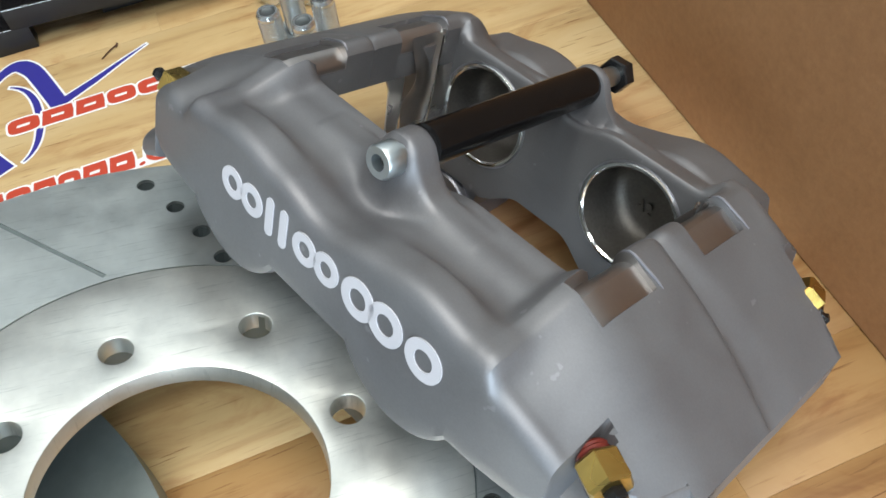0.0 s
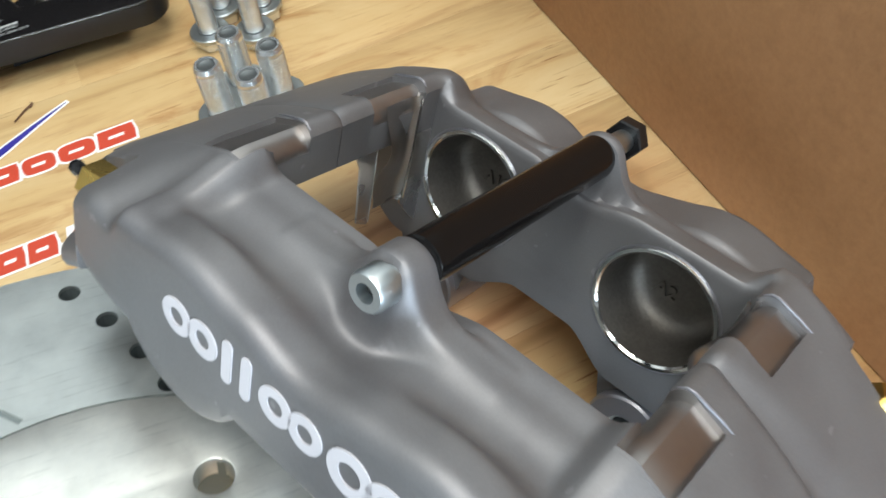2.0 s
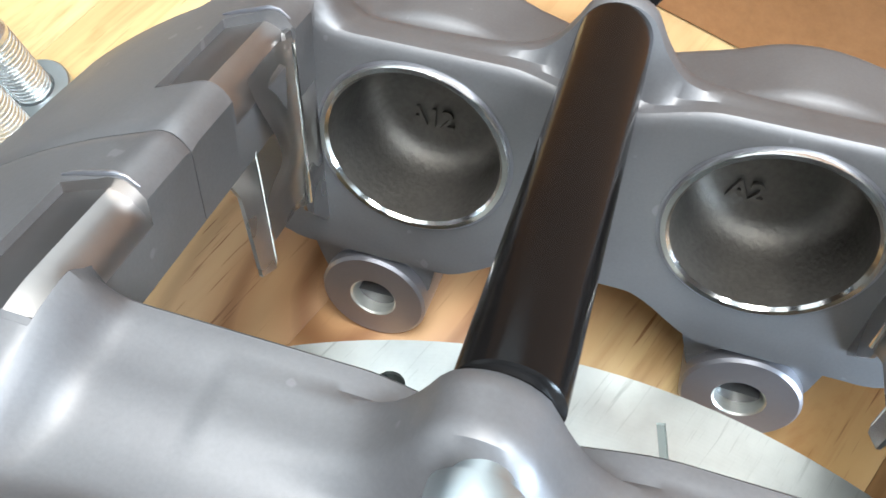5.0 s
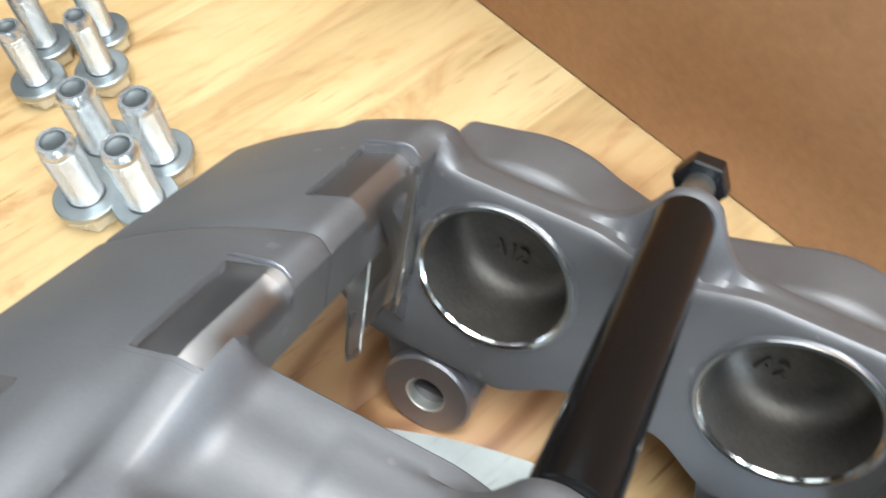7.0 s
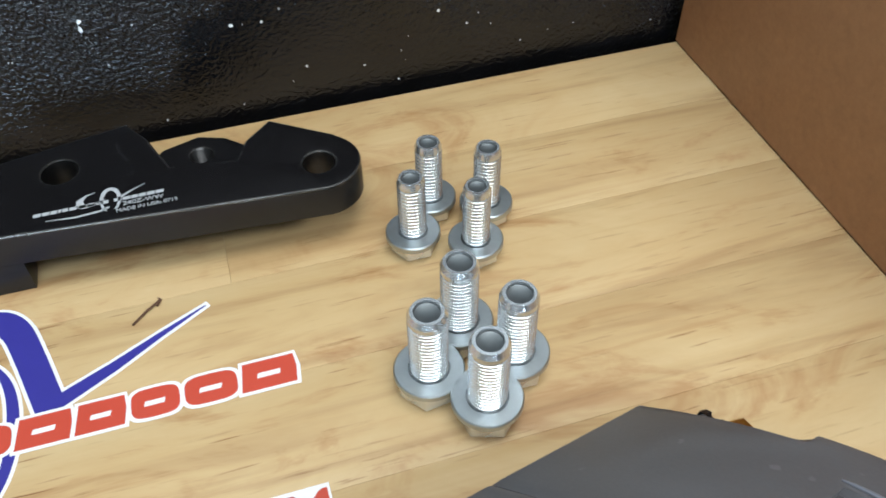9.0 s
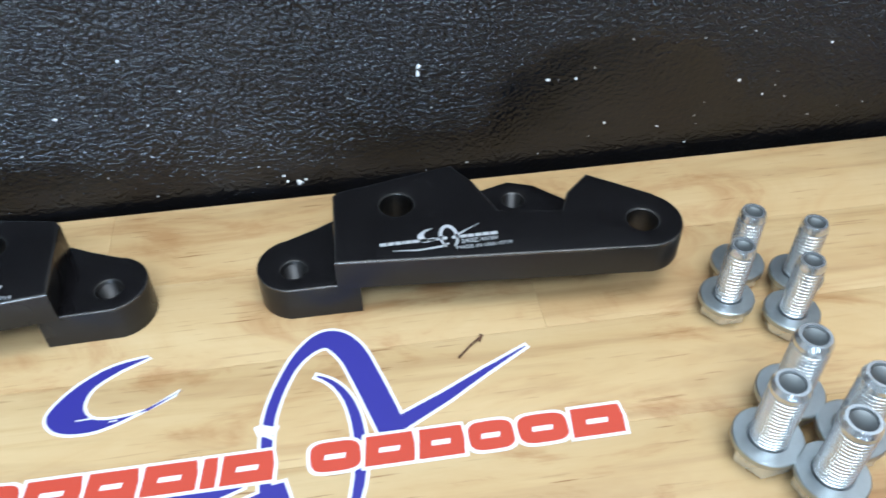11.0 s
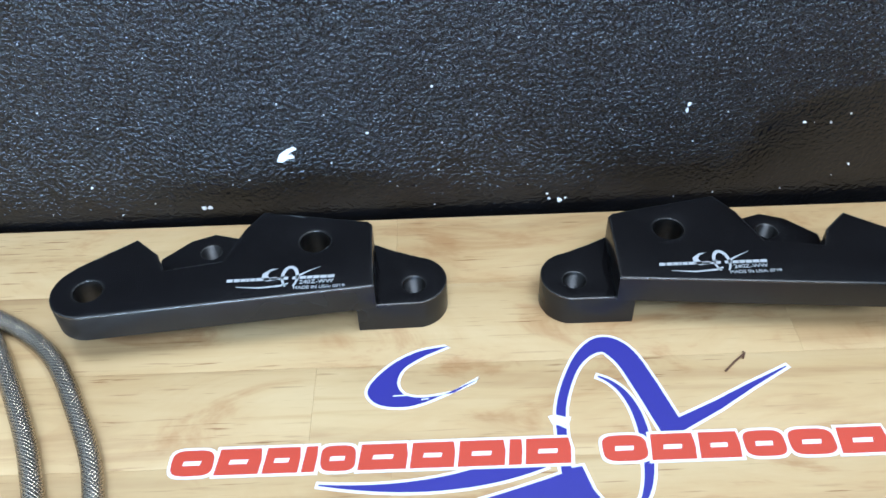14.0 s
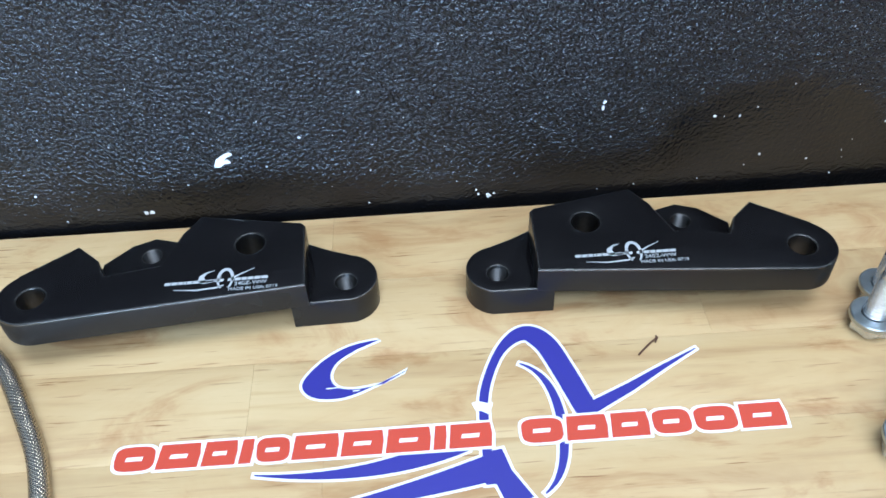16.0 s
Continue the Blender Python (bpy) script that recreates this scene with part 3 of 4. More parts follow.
def build_caliper():
    basis = Matrix(((0.3621, 0.8690, 0.3373), (-0.9320, 0.3439, 0.1147), (-0.0163, -0.3559, 0.9344))).to_4x4()
    thing = empty("brake_caliper", Matrix.Translation((0.12661, -0.3185, 0.10187)) @ basis,
                  label="grey cast aluminium four-piston brake caliper leaning over a rotor", category="brake caliper")
    halves = [caliper_half(s, "body_half", thing) for s in (-1, 1)]
    for side in (-1, 1):
        for x in PISTON_X:
            at = pose(x / 1000, side * 0.0335, PISTON_Z / 1000, -90 * side, 0, 0)
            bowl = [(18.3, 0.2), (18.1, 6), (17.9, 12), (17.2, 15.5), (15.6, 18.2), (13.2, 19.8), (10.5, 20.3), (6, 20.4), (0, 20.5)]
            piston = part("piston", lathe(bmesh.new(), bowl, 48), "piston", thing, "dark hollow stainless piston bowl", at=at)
            part("rim", lathe(bmesh.new(), [(20.3, 4.0), (20.25, 0.2), (19.9, -0.5), (18.9, -0.5), (18.3, 0.2)], 64), "ring", piston, "bright stainless rim")
            part("bore_lip", lathe(bmesh.new(), [(20.3, 2.5), (20.3, 0.5), (20.9, 0.38)], 64), "machined", piston)
            if side > 0:
                cast = link("cast_mark", text_mesh("A12" if x < 0 else "A2", 0.0064, fat=0.00012), "piston", piston, smooth=0)
                cast.matrix_basis = Matrix.Translation((-0.0075, 0.0075, 0.0197)) @ Matrix.Diagonal((1, -1, 8, 1))
    # mounting lugs under the plain half
    for x in (-46.0, 41.8):
        lug = bmesh.new()
        lathe(lug, [(5.9, 0), (12.6, 0), (13.3, 0.7), (13.3, 30), (5.9, 30)], 48, "y", (x, 33, -84), closed=True)
        lug = part("mounting_lug", lug, "machined", thing, "machined lug with a bored hole")
        bore = bmesh.new()
        lathe(bore, [(5.9, -0.02), (5.5, 0.4), (5.5, 29)], 32, "y", (x, 33, -84))
        part("bore", bore, "flange", lug, "bright bored hole")
        outline = [(-19, -57), (-18, -65.5), (-13.6, -79), (-11, -86), (11, -86), (13.2, -79), (14.2, -73), (16.5, -68.5), (20.5, -65.5), (24, -57)]
        web = slab(bmesh.new(), [(x + u, v) for u, v in outline], 36.5, 60, [ring_pts(x, -84, 5.7, 32)], 1.0)
        for v in web.verts:
            v.co = Vector((v.co.x, v.co.z, v.co.y))
        part("lug_web", web, "cast", thing)
    # bridge tube, screw and nut
    a, b = Vector((-0.6, -57.8, -3.8)), Vector((-2.8, 57, -6.0))
    way = (b - a).normalized()
    tube = [(0, 0), (5.9, 0), (6.5, 0.006), (6.5, 0.994), (5.9, 1), (0, 1)]
    rod("bridge_tube", a + way * 17.8, a + way * 98.5, tube, "tube", thing, "glossy black bridge tube", 40)
    screw = rod("socket_screw", a, a + way * 122.5, [(2.5, 0.03), (2.5, 0.0), (4.6, 0.0), (5.2, 0.007), (5.2, 0.05), (3.6, 0.055), (3.6, 0.985), (0, 1)], "zincdark", thing,
                "bright zinc socket-head screw", 32)
    rod("hex_socket", a + way * 3.2, a + way * 3.5, [(0, 0), (2.7, 0), (2.7, 1), (0, 1)], "blacknut", screw, n=6, smooth=20)
    rod("hex_nut", a + way * 114.2, a + way * 120.2, [(3.2, 0), (6.0, 0), (6.5, 0.12), (6.5, 0.85), (5.8, 1.0), (3.2, 1.0)], "blacknut", thing, "black hexagonal lock nut", 6, 20)
    # pad spring plates standing in the window at both ends: a split tongue, a bulged leaf and a flat flange
    for end in (-1, 1):
        def standing(outline, lift, lean=0.0):
            bm = slab(bmesh.new(), outline, 0, 0.8)
            for v in bm.verts:
                v.co = Vector((end * (57.4 + lift + v.co.z + 0.03 * (v.co.y + 9) + lean * max(0.0, -18 - v.co.y)), v.co.x, v.co.y))
            return bm
        flange = [(24.8, -9), (34.6, -11), (35.0, -60), (33, -61), (24.5, -51), (23.6, -47)]
        plate = part("spring_plate", standing(flange, 0.6), "spring", thing, "bent bright steel spring plate", smooth=20)
        part("tongue", standing([(-3, -14), (-2.8, -18), (2.3, -29), (3.4, -50), (8.4, -52.5), (9.2, -51), (8.4, -18), (7.6, -12)], 1.0, -0.02), "spring", plate, smooth=20)
        bm = bmesh.new()
        rows = []
        for k in range(19):
            z = -9 - 39.5 * k / 18
            y0, y1 = 9.6 + 2.2 * smooth01((-z - 38) / 9), 24.2 - 0.4 * k / 18
            row = []
            for j in range(11):
                y = y0 + (y1 - y0) * j / 10
                swell = math.exp(-(((z + 25 + 0.5 * (y - 14)) / 8.5) ** 2)) * math.exp(-(((y - 11) / 6.5) ** 2))
                fold = 1.6 * smooth01((y - 21.5) / 2.5) - 1.2 * smooth01((-z - 33) / 8)
                row.append((end * (57.9 + 0.03 * (z + 9) - 5.0 * swell - fold), y, z))
            rows.append([bm.verts.new(p) for p in row])
        for a_row, b_row in zip(rows, rows[1:]):
            for p0, p1, q0, q1 in zip(a_row, a_row[1:], b_row, b_row[1:]):
                bm.faces.new((p0, p1, q1, q0))
        bmesh.ops.solidify(bm, geom=bm.faces[:], thickness=0.8)
        part("leaf", bm, "spring", plate, smooth=50)
        for w, run in ((0.6, [(9.0, -51), (8.9, -42), (8.7, -32), (8.5, -23)]), (1.0, [(24.4, -10), (24.2, -22), (23.9, -36), (23.5, -47)])):
            bm = bmesh.new()
            tube_along(bm, [(end * ((57.9 if w < 0.8 else 56.6) + 0.03 * (z + 9)), y, z) for y, z in run], w / 2, 8)
            part("bent_edge", bm, "ring", plate)
    # bright raised lips beside the notches
    for end in (-1, 1):
        for y in (NOTCHES[0][1] + 0.6, NOTCHES[1][1] + 0.6):
            bm = bmesh.new()
            pts = [(end * ax, y + 1.2 * smooth01((ax - 60) / 12), body_top(end * ax, y + 1.0) + 0.25) for ax in np.linspace(58.2, 72.5, 9)]
            tube_along(bm, pts, lambda t: 0.15 + 0.3 * math.sin(math.pi * t) ** 0.7, 8)
            part("notch_lip", bm, "machined", thing)
    # bleed fittings in the corner pockets
    for root, tip in (((-83, -62, -29), (-98, -63, -30)), ((87, -60, -31), (100, -66, -31)), ((-87, 46, -34), (-99, 48.5, -35)), ((89, 38, -24), (99, 42, -30))):
        root, tip = Vector(root), Vector(tip)
        d = tip - root
        fit = rod("brass_fitting", root + d * 0.22, root + d * 0.85, [(0, 0), (5.6, 0), (6.3, 0.1), (6.3, 0.9), (5.5, 1), (0, 1)], "brass", thing, "yellow brass hexagonal fitting", 6, 20)
        if root.y < 0:
            rod("sealed_thread", root, root + d * 0.24, [(0, 0), (4.2, 0), (4.6, 0.2), (4.1, 0.35), (4.6, 0.5), (4.1, 0.65), (4.6, 0.8), (4.2, 1), (0, 1)], "redseal", fit, "red sealed thread")
        rod("bleed_screw", root + d * 0.85, root + d * 1.4, [(0, 0), (3.0, 0), (3.0, 0.35), (1.8, 0.42), (1.8, 0.7), (2.5, 0.8), (2.0, 1), (0, 1)], "blacknut", thing, "dark steel bleed screw", 6, 20)
    # rounded bolt ends showing over the plain half
    for root, tip, r in (((-68, 40, -24), (-68.5, 45, -15.5), 4.6), ((66, 37, -20), (66.6, 41, -10.5), 4.2), ((103, 33, -42), (112.5, 36, -39), 6.0)):
        rod("bolt_end", root, tip, [(0, 0), (r, 0), (r, 0.6), (r * 0.85, 0.85), (r * 0.5, 0.97), (0, 1)], "machined", thing, "rounded grey bolt end", 24)
    # pale print on the face: plain rounded shapes
    for kind, u in (("wide", -41.5), ("bar", -25.5), ("bar", -19.0), ("wide", -7.0), ("ring", 15.0), ("ring", 26.0), ("hook", 38.5)):
        bm = bmesh.new()
        if kind == "wide":
            for c in (u, u + 9.5):
                slab(bm, ring_pts(c, 0, 5.3, 28), 0, 0.35, [ring_pts(c, 0, 2.5, 20)])
        elif kind == "bar":
            stroke(bm, [(u + 2.2, -5), (u + 2.2, 0), (u + 2.2, 5)], 3.4)
        elif kind == "ring":
            slab(bm, ring_pts(u + 1, 0, 6.6, 32), 0, 0.35, [ring_pts(u + 1, 0, 3.3, 24)])
        else:
            slab(bm, ring_pts(u + 3, 0, 6.6, 32), 0, 0.35, [ring_pts(u + 3, 0, 3.3, 24)])
        for v in bm.verts:
            v.co = Vector((v.co.x + 3.5, -77.0 - v.co.z, v.co.y - 28.4))
        part("printed_mark", bm, "silverink", halves[0], smooth=0)
    return thing


build_caliper()


# ---------------------------------------------------------------- rotors
def build_rotor(name, m, thick, label, drilled=True):
    thing = empty(name, m, label=label, category="brake rotor", group="stacked brake rotors")
    holes, slots = [], []
    if drilled:
        for k in range(7):
            for r, ang in ((128.5, 85.8), (114.3, 81.1), (100.0, 76.0), (87.0, 70.7)):
                ang = radians(ang - 48 * k)
                holes.append(ring_pts(r * math.cos(ang), r * math.sin(ang), 3.3, 14))
            p = [Vector((r * math.cos(radians(t - 48 * k)), r * math.sin(radians(t - 48 * k)))) for r, t in ((85, 97.2), (132, 109.8))]
            side = Vector((-(p[1] - p[0]).y, (p[1] - p[0]).x)).normalized() * 0.9
            slots.append([tuple(q) for q in (p[0] - side, p[1] - side, p[1] + side, p[0] + side)])
    top = part("friction_face", slab(bmesh.new(), ring_pts(0, 0, 139.2, 180), -1.3, 0, [ring_pts(0, 0, 82.8, 140)] + holes + slots, 0.0), "rotor" if drilled else "under", thing, smooth=25)
    for slot in slots:
        part("slot_floor", slab(bmesh.new(), slot, -1.2, -0.8), "under", top)
    part("vaned_ring", slab(bmesh.new(), ring_pts(0, 0, 139.0, 160), -thick, -1.31, [ring_pts(0, 0, 62, 64)] + holes), "under", thing, smooth=25)
    around = ((50.5, 7), (56.8, 56), (51.7, 102.7), (53.4, 147.2), (53, 192), (53, 236), (53, 279), (52, 323))
    bolts = [ring_pts(r * math.cos(radians(a)), r * math.sin(radians(a)), 5.3, 28) for r, a in around]
    part("flange", slab(bmesh.new(), ring_pts(0, 0, 82.2, 140), -7, 0.35, [ring_pts(-0.8, -2.6, 40.8, 90)] + bolts, 0.6), "flange" if drilled else "under", thing,
         "bright machined flange with bolt holes", smooth=25)
    return thing


n_top = Vector((0.221, 0.100, 1)).normalized()
x_top = Vector((1, 0, -0.221)).normalized()
y_top = n_top.cross(x_top)
rotor_m = Matrix.Translation((-0.0042, -0.3766, 0.0655)) @ Matrix((x_top, y_top, n_top)).transposed().to_4x4()
build_rotor("brake_rotor", rotor_m, 31, "zinc-washed drilled and slotted brake rotor lying tilted")
build_rotor("brake_rotor", pose(-0.160, -0.385, 0.0205), 20, "dull grey brake rotor lying flat under another", False)


# ---------------------------------------------------------------- bolts
def build_bolt(name, m, r, length, head_r, head_h, washer_r, label, group):
    """A hex bolt standing on its head, with its washer on the head."""
    thing = empty(name, m, label=label, category="bolt", group=group)
    part("head", lathe(bmesh.new(), [(0, 0), (head_r * 0.92, 0), (head_r, 0.7), (head_r, head_h), (0, head_h)], 6), "zinc", thing, smooth=20)
    part("washer", lathe(bmesh.new(), [(r + 0.5, head_h + 0.02), (washer_r, head_h + 0.02), (washer_r, head_h + 1.9), (washer_r - 0.4, head_h + 2.3), (r + 0.5, head_h + 2.3)], 40, closed=True),
         "zincdark", thing, "dull zinc washer")
    prof = [(r * 0.97, head_h)]
    h, pitch = head_h + 3.0, 1.5
    while h < length - 3.4:
        prof += [(r, h), (r, h + 0.45), (r * 0.83, h + 0.85), (r * 0.83, h + 1.1)]
        h += pitch
    prof += [(r * 0.99, h), (r * 0.99, length - 1.8), (r * 0.84, length), (r * 0.68, length), (r * 0.64, length - 1.6), (0, length - 1.7)]
    part("shank", lathe(bmesh.new(), prof, 32), "zinc", thing, smooth=25)
    # dark cup in the bolt end, its recess shade put into the colour
    part("end_dimple", lathe(bmesh.new(), [(r * 0.63, length - 0.9), (r * 0.45, length - 1.3), (0, length - 1.45)], 24), "dimple", thing, "end dimple with recess shade in its grey")
    return thing


rnd = random.Random(8)
first = None
for x, y in ((0.0875, -0.1336), (0.1, -0.15), (0.0732, -0.1486), (0.0866, -0.1632)):
    m = pose(x, y, 0.0002, 0, 0, rnd.uniform(0, 60))
    if first is None:
        first = build_bolt("hex_bolt", m, 5.9, 36.3, 9.8, 7.4, 10.8, "large bright zinc hex bolt standing with its washer", "large bolts on the bench")
    else:
        copy_thing(first, m)
first = None
for x, y in ((0.0951, -0.0746), (0.1138, -0.0834), (0.0845, -0.0902), (0.1042, -0.1005)):
    m = pose(x, y, 0.0002, 0, 0, rnd.uniform(0, 60))
    if first is None:
        first = build_bolt("hex_bolt", m, 4.75, 32.7, 8.4, 6.0, 9.6, "small bright zinc hex bolt standing with its washer", "small bolts on the bench")
    else:
        copy_thing(first, m)


# ---------------------------------------------------------------- brackets
def threaded(bm, x, y, z0, z1, r):
    prof, h = [], z0
    while h < z1 - 0.9:
        prof += [(r, h), (r * 0.86, h + 0.5)]
        h += 1.0
    prof.append((r, z1 - 0.1))
    return lathe(bm, prof, 24, "z", (x, y, 0))


def build_bracket(m, flip, label):
    """A stepped billet bracket. Its threaded foot hole is the origin; flip mirrors the shape, not the etching."""
    f = -1 if flip else 1
    thing = empty("caliper_bracket", m, label=label, category="bracket", group="caliper brackets")
    TOP, STEP = 27.3, 14.6

    def pts(some):
        return [(f * x, y) for x, y in (some if f > 0 else some[::-1])]

    main = [(15.0, -12.0), (16.2, 23.5), (18, 25.5), (62.0, 34.5), (68.8, 24.0), (75.5, 6.0), (98.0, 2.5), (102.0, 11.8), (112.0, 21.2)] + arc(125, -6.6, 14.6, 58, -88, 14)
    holes = [ring_pts(f * 39.1, 14.7, 6.1, 32), ring_pts(f * 125, -7.3, 5.6, 32)]
    plate = part("plate", slab(bmesh.new(), pts(main), STEP + 0.1, TOP, holes, 0.8, True), "bracket", thing, smooth=30)
    for hx, hy, r in ((39.1, 14.7, 6.15), (125, -7.3, 5.65)):
        part("bore", lathe(bmesh.new(), [(r - 0.1, STEP + 0.2), (r - 0.1, TOP - 0.3)], 32, "z", (f * hx, hy, 0)), "thread", plate)
    foot = [(16.5, 25.0), (8, 20.5)] + arc(0, 2.8, 13.4, 100, 258, 14) + [(23.0, -10.4), (23.0, 0)]
    foot = part("foot", slab(bmesh.new(), pts(foot), 0.1, STEP, [ring_pts(0, 0, 4.6)], 0.6, True), "bracket", thing, smooth=30)
    part("thread", threaded(bmesh.new(), 0, 0, 1, STEP, 4.6), "thread", foot, "dark metal thread")
    tab = [(60, 2), (60, 8), (66, 27), (72, 32.5), (85.3, 36.6), (95, 33), (106, 22.5), (106, 2)]
    tab = part("tab", slab(bmesh.new(), pts(tab), 0.1, STEP - 0.4, [ring_pts(f * 85.3, 25.3, 4.4)], 0.5, True), "bracket", thing, smooth=30)
    for ob in (plate, foot, tab):
        ob.data.materials.append(M["bracketedge"])
        ob.data.materials.append(M["bracketside"])
        # upright faces get the copy lightened for the bench and room they reflect
        for face in ob.data.polygons:
            if abs(face.normal.z) < 0.2:
                face.material_index = 2
    part("thread", threaded(bmesh.new(), f * 85.3, 25.3, 1, STEP - 0.4, 4.4), "thread", tab, "dark metal thread")
    # pale etched mark: plain shapes, bars and one readable line
    etch = bmesh.new()
    cx = 49.0 if f > 0 else -54.0
    slab(etch, [(x * 0.19 + cx - 4.0, y * 0.16 - 2.6) for x, y in CRESCENT], 0, 0.06)
    stroke(etch, [(cx + 6.4 + 2.9 * math.cos(radians(a)), -5.2 + 5.6 * math.sin(radians(a))) for a in range(-60, 241, 20)], lambda t: 0.6 + 0.9 * math.sin(math.pi * t), 0.06)
    stroke(etch, [(cx + 9, -5.0), (cx + 13, -2.5), (cx + 18, 0.0)], lambda t: 1.0 - 0.85 * t, 0.06)
    stroke(etch, [(cx - 14, -9.2), (cx - 5, -10.2), (cx + 3, -9.6), (cx + 6, -8.4)], lambda t: 0.2 + 1.6 * t * (1.3 - t), 0.06)
    x = cx - 18
    for w in (2.4, 2.3, 2.0, 0.9, 1.9, 2.6, 2.4, 2.6, 0.9, 2.5, -1.4, 2.5, 2.4, 2.1, 2.3, 2.5, 2.6):
        if w > 0:
            slab(etch, [(x, -6.4), (x + w, -6.4), (x + w + 0.2, -4.9), (x + 0.2, -4.9)], 0, 0.06)
            x += w + 0.35
        else:
            x -= w
    for v in etch.verts:
        v.co.z += TOP + 0.02
    part("etched_mark", etch, "etch", plate, "pale etched mark", smooth=0)
    words = link("etched_words", text_mesh("MADE IN USA: 0719", 0.0023), "etch", plate, "small pale etched words", smooth=0)
    words.matrix_basis = Matrix.Translation(((cx + 8.0) / 1000, -0.0118, (TOP + 0.06) / 1000))
    code = link("etched_words", text_mesh("240Z-WW", 0.0029), "etch", plate, "small pale etched words", smooth=0)
    code.matrix_basis = Matrix.Translation(((cx + 10.2) / 1000, -0.0091, (TOP + 0.06) / 1000))
    return thing


CRESCENT = [(-2, 0), (-3, -18), (8, -27), (26, -24), (44, -12), (47, -9), (24, -18), (12, -14), (9, -4), (14, 8), (30, 17), (14, 14)]
build_bracket(pose(-0.0669, -0.0595, 0), False, "black anodised stepped bracket by the small bolts")
build_bracket(pose(-0.1314, -0.0587, 0, 0, 0, 1.2), True, "black anodised stepped bracket by the braided hose")


# ---------------------------------------------------------------- vinyl decal on the bench
def flat(name, outline, z0, z1, material, parent, holes=()):
    return part(name, slab(bmesh.new(), outline, z0, z1, holes), material, parent, smooth=0)


def ribbon(path, width, grow=0.0):
    """Outline of a flat band of varying width along a path of (x, y)."""
    pts = [Vector(p) for p in path]
    left, right = [], []
    for k, p in enumerate(pts):
        d = (pts[min(k + 1, len(pts) - 1)] - pts[max(k - 1, 0)]).normalized()
        ext = grow * (1 if k == len(pts) - 1 else -1 if k == 0 else 0)
        w = width(k / (len(pts) - 1)) / 2 + grow
        nrm = Vector((-d.y, d.x)) * w
        left.append(tuple(p + d * ext + nrm))
        right.append(tuple(p + d * ext - nrm))
    return left + right[::-1]


def bend(a, b, c, n=14):
    """Points on a parabola from a to c, drawn towards b."""
    a, b, c = Vector(a), Vector(b), Vector(c)
    return [tuple(a * (1 - t) ** 2 + b * 2 * t * (1 - t) + c * t * t) for t in [k / n for k in range(n + 1)]]


def glide(pts, n=6):
    """A smooth chain through a few points."""
    p = [Vector(q) for q in (pts[0], *pts, pts[-1])]
    out = []
    for a, b, c, d in zip(p, p[1:], p[2:], p[3:]):
        for k in range(n):
            t = k / n
            out.append(tuple(0.5 * (2 * b + (c - a) * t + (2 * a - 5 * b + 4 * c - d) * t * t + (3 * b - a - 3 * c + d) * t**3)))
    return out + [tuple(p[-1])]


def grown(outline, g):
    """The outline moved outwards by g."""
    out, n = [], len(outline)
    turn = sum(outline[k][0] * outline[(k + 1) % n][1] - outline[(k + 1) % n][0] * outline[k][1] for k in range(n))
    for k in range(n):
        d = Vector(outline[(k + 1) % n]) - Vector(outline[k - 1])
        d.normalize()
        side = Vector((d.y, -d.x)) * (g if turn > 0 else -g)
        out.append(tuple(Vector(outline[k]) + side))
    return out


def letter_row(decal, x, base, height, widths, gap, lean=1.2, seed=3):
    """A row of plain red blocks, one a letter, each on its white rim."""
    rnd = random.Random(seed)
    for k, w in enumerate(widths):
        if w < 0:
            x -= w
            continue
        cut = min(2.2, w * 0.22)

        kind = rnd.choice(("round", "plain", "plain")) if w > 6 else "plain"

        def block(g):
            if kind == "round":
                c = Vector((x + w / 2 + lean / 2, base + height / 2))
                return [(c.x + (w / 2 + g) * math.copysign(abs(math.cos(a)) ** 0.55, math.cos(a)), c.y + (height / 2 + g) * math.copysign(abs(math.sin(a)) ** 0.55, math.sin(a)))
                        for a in [2 * math.pi * k / 28 for k in range(28)]]
            return [(x - g, base - g), (x + w + g, base - g), (x + w + lean * 0.6 + g, base + height * 0.55), (x + w + lean - cut * 0.4 + g * 0.6, base + height + g), (x + lean - g, base + height + g)]

        flat("letter_rim", block(1.15), 0.21 + 0.02 * (k % 2), 0.25 + 0.04 * (k % 2), "white", decal)
        slit = [(x + w * 0.3, base + height * 0.4), (x + w * 0.72, base + height * 0.4), (x + w * 0.75, base + height * 0.58), (x + w * 0.33, base + height * 0.58)]
        flat("letter_block", block(0), 0.30, 0.42, "red", decal, [slit] if w > 8 else [])
        x += w + gap
    return x


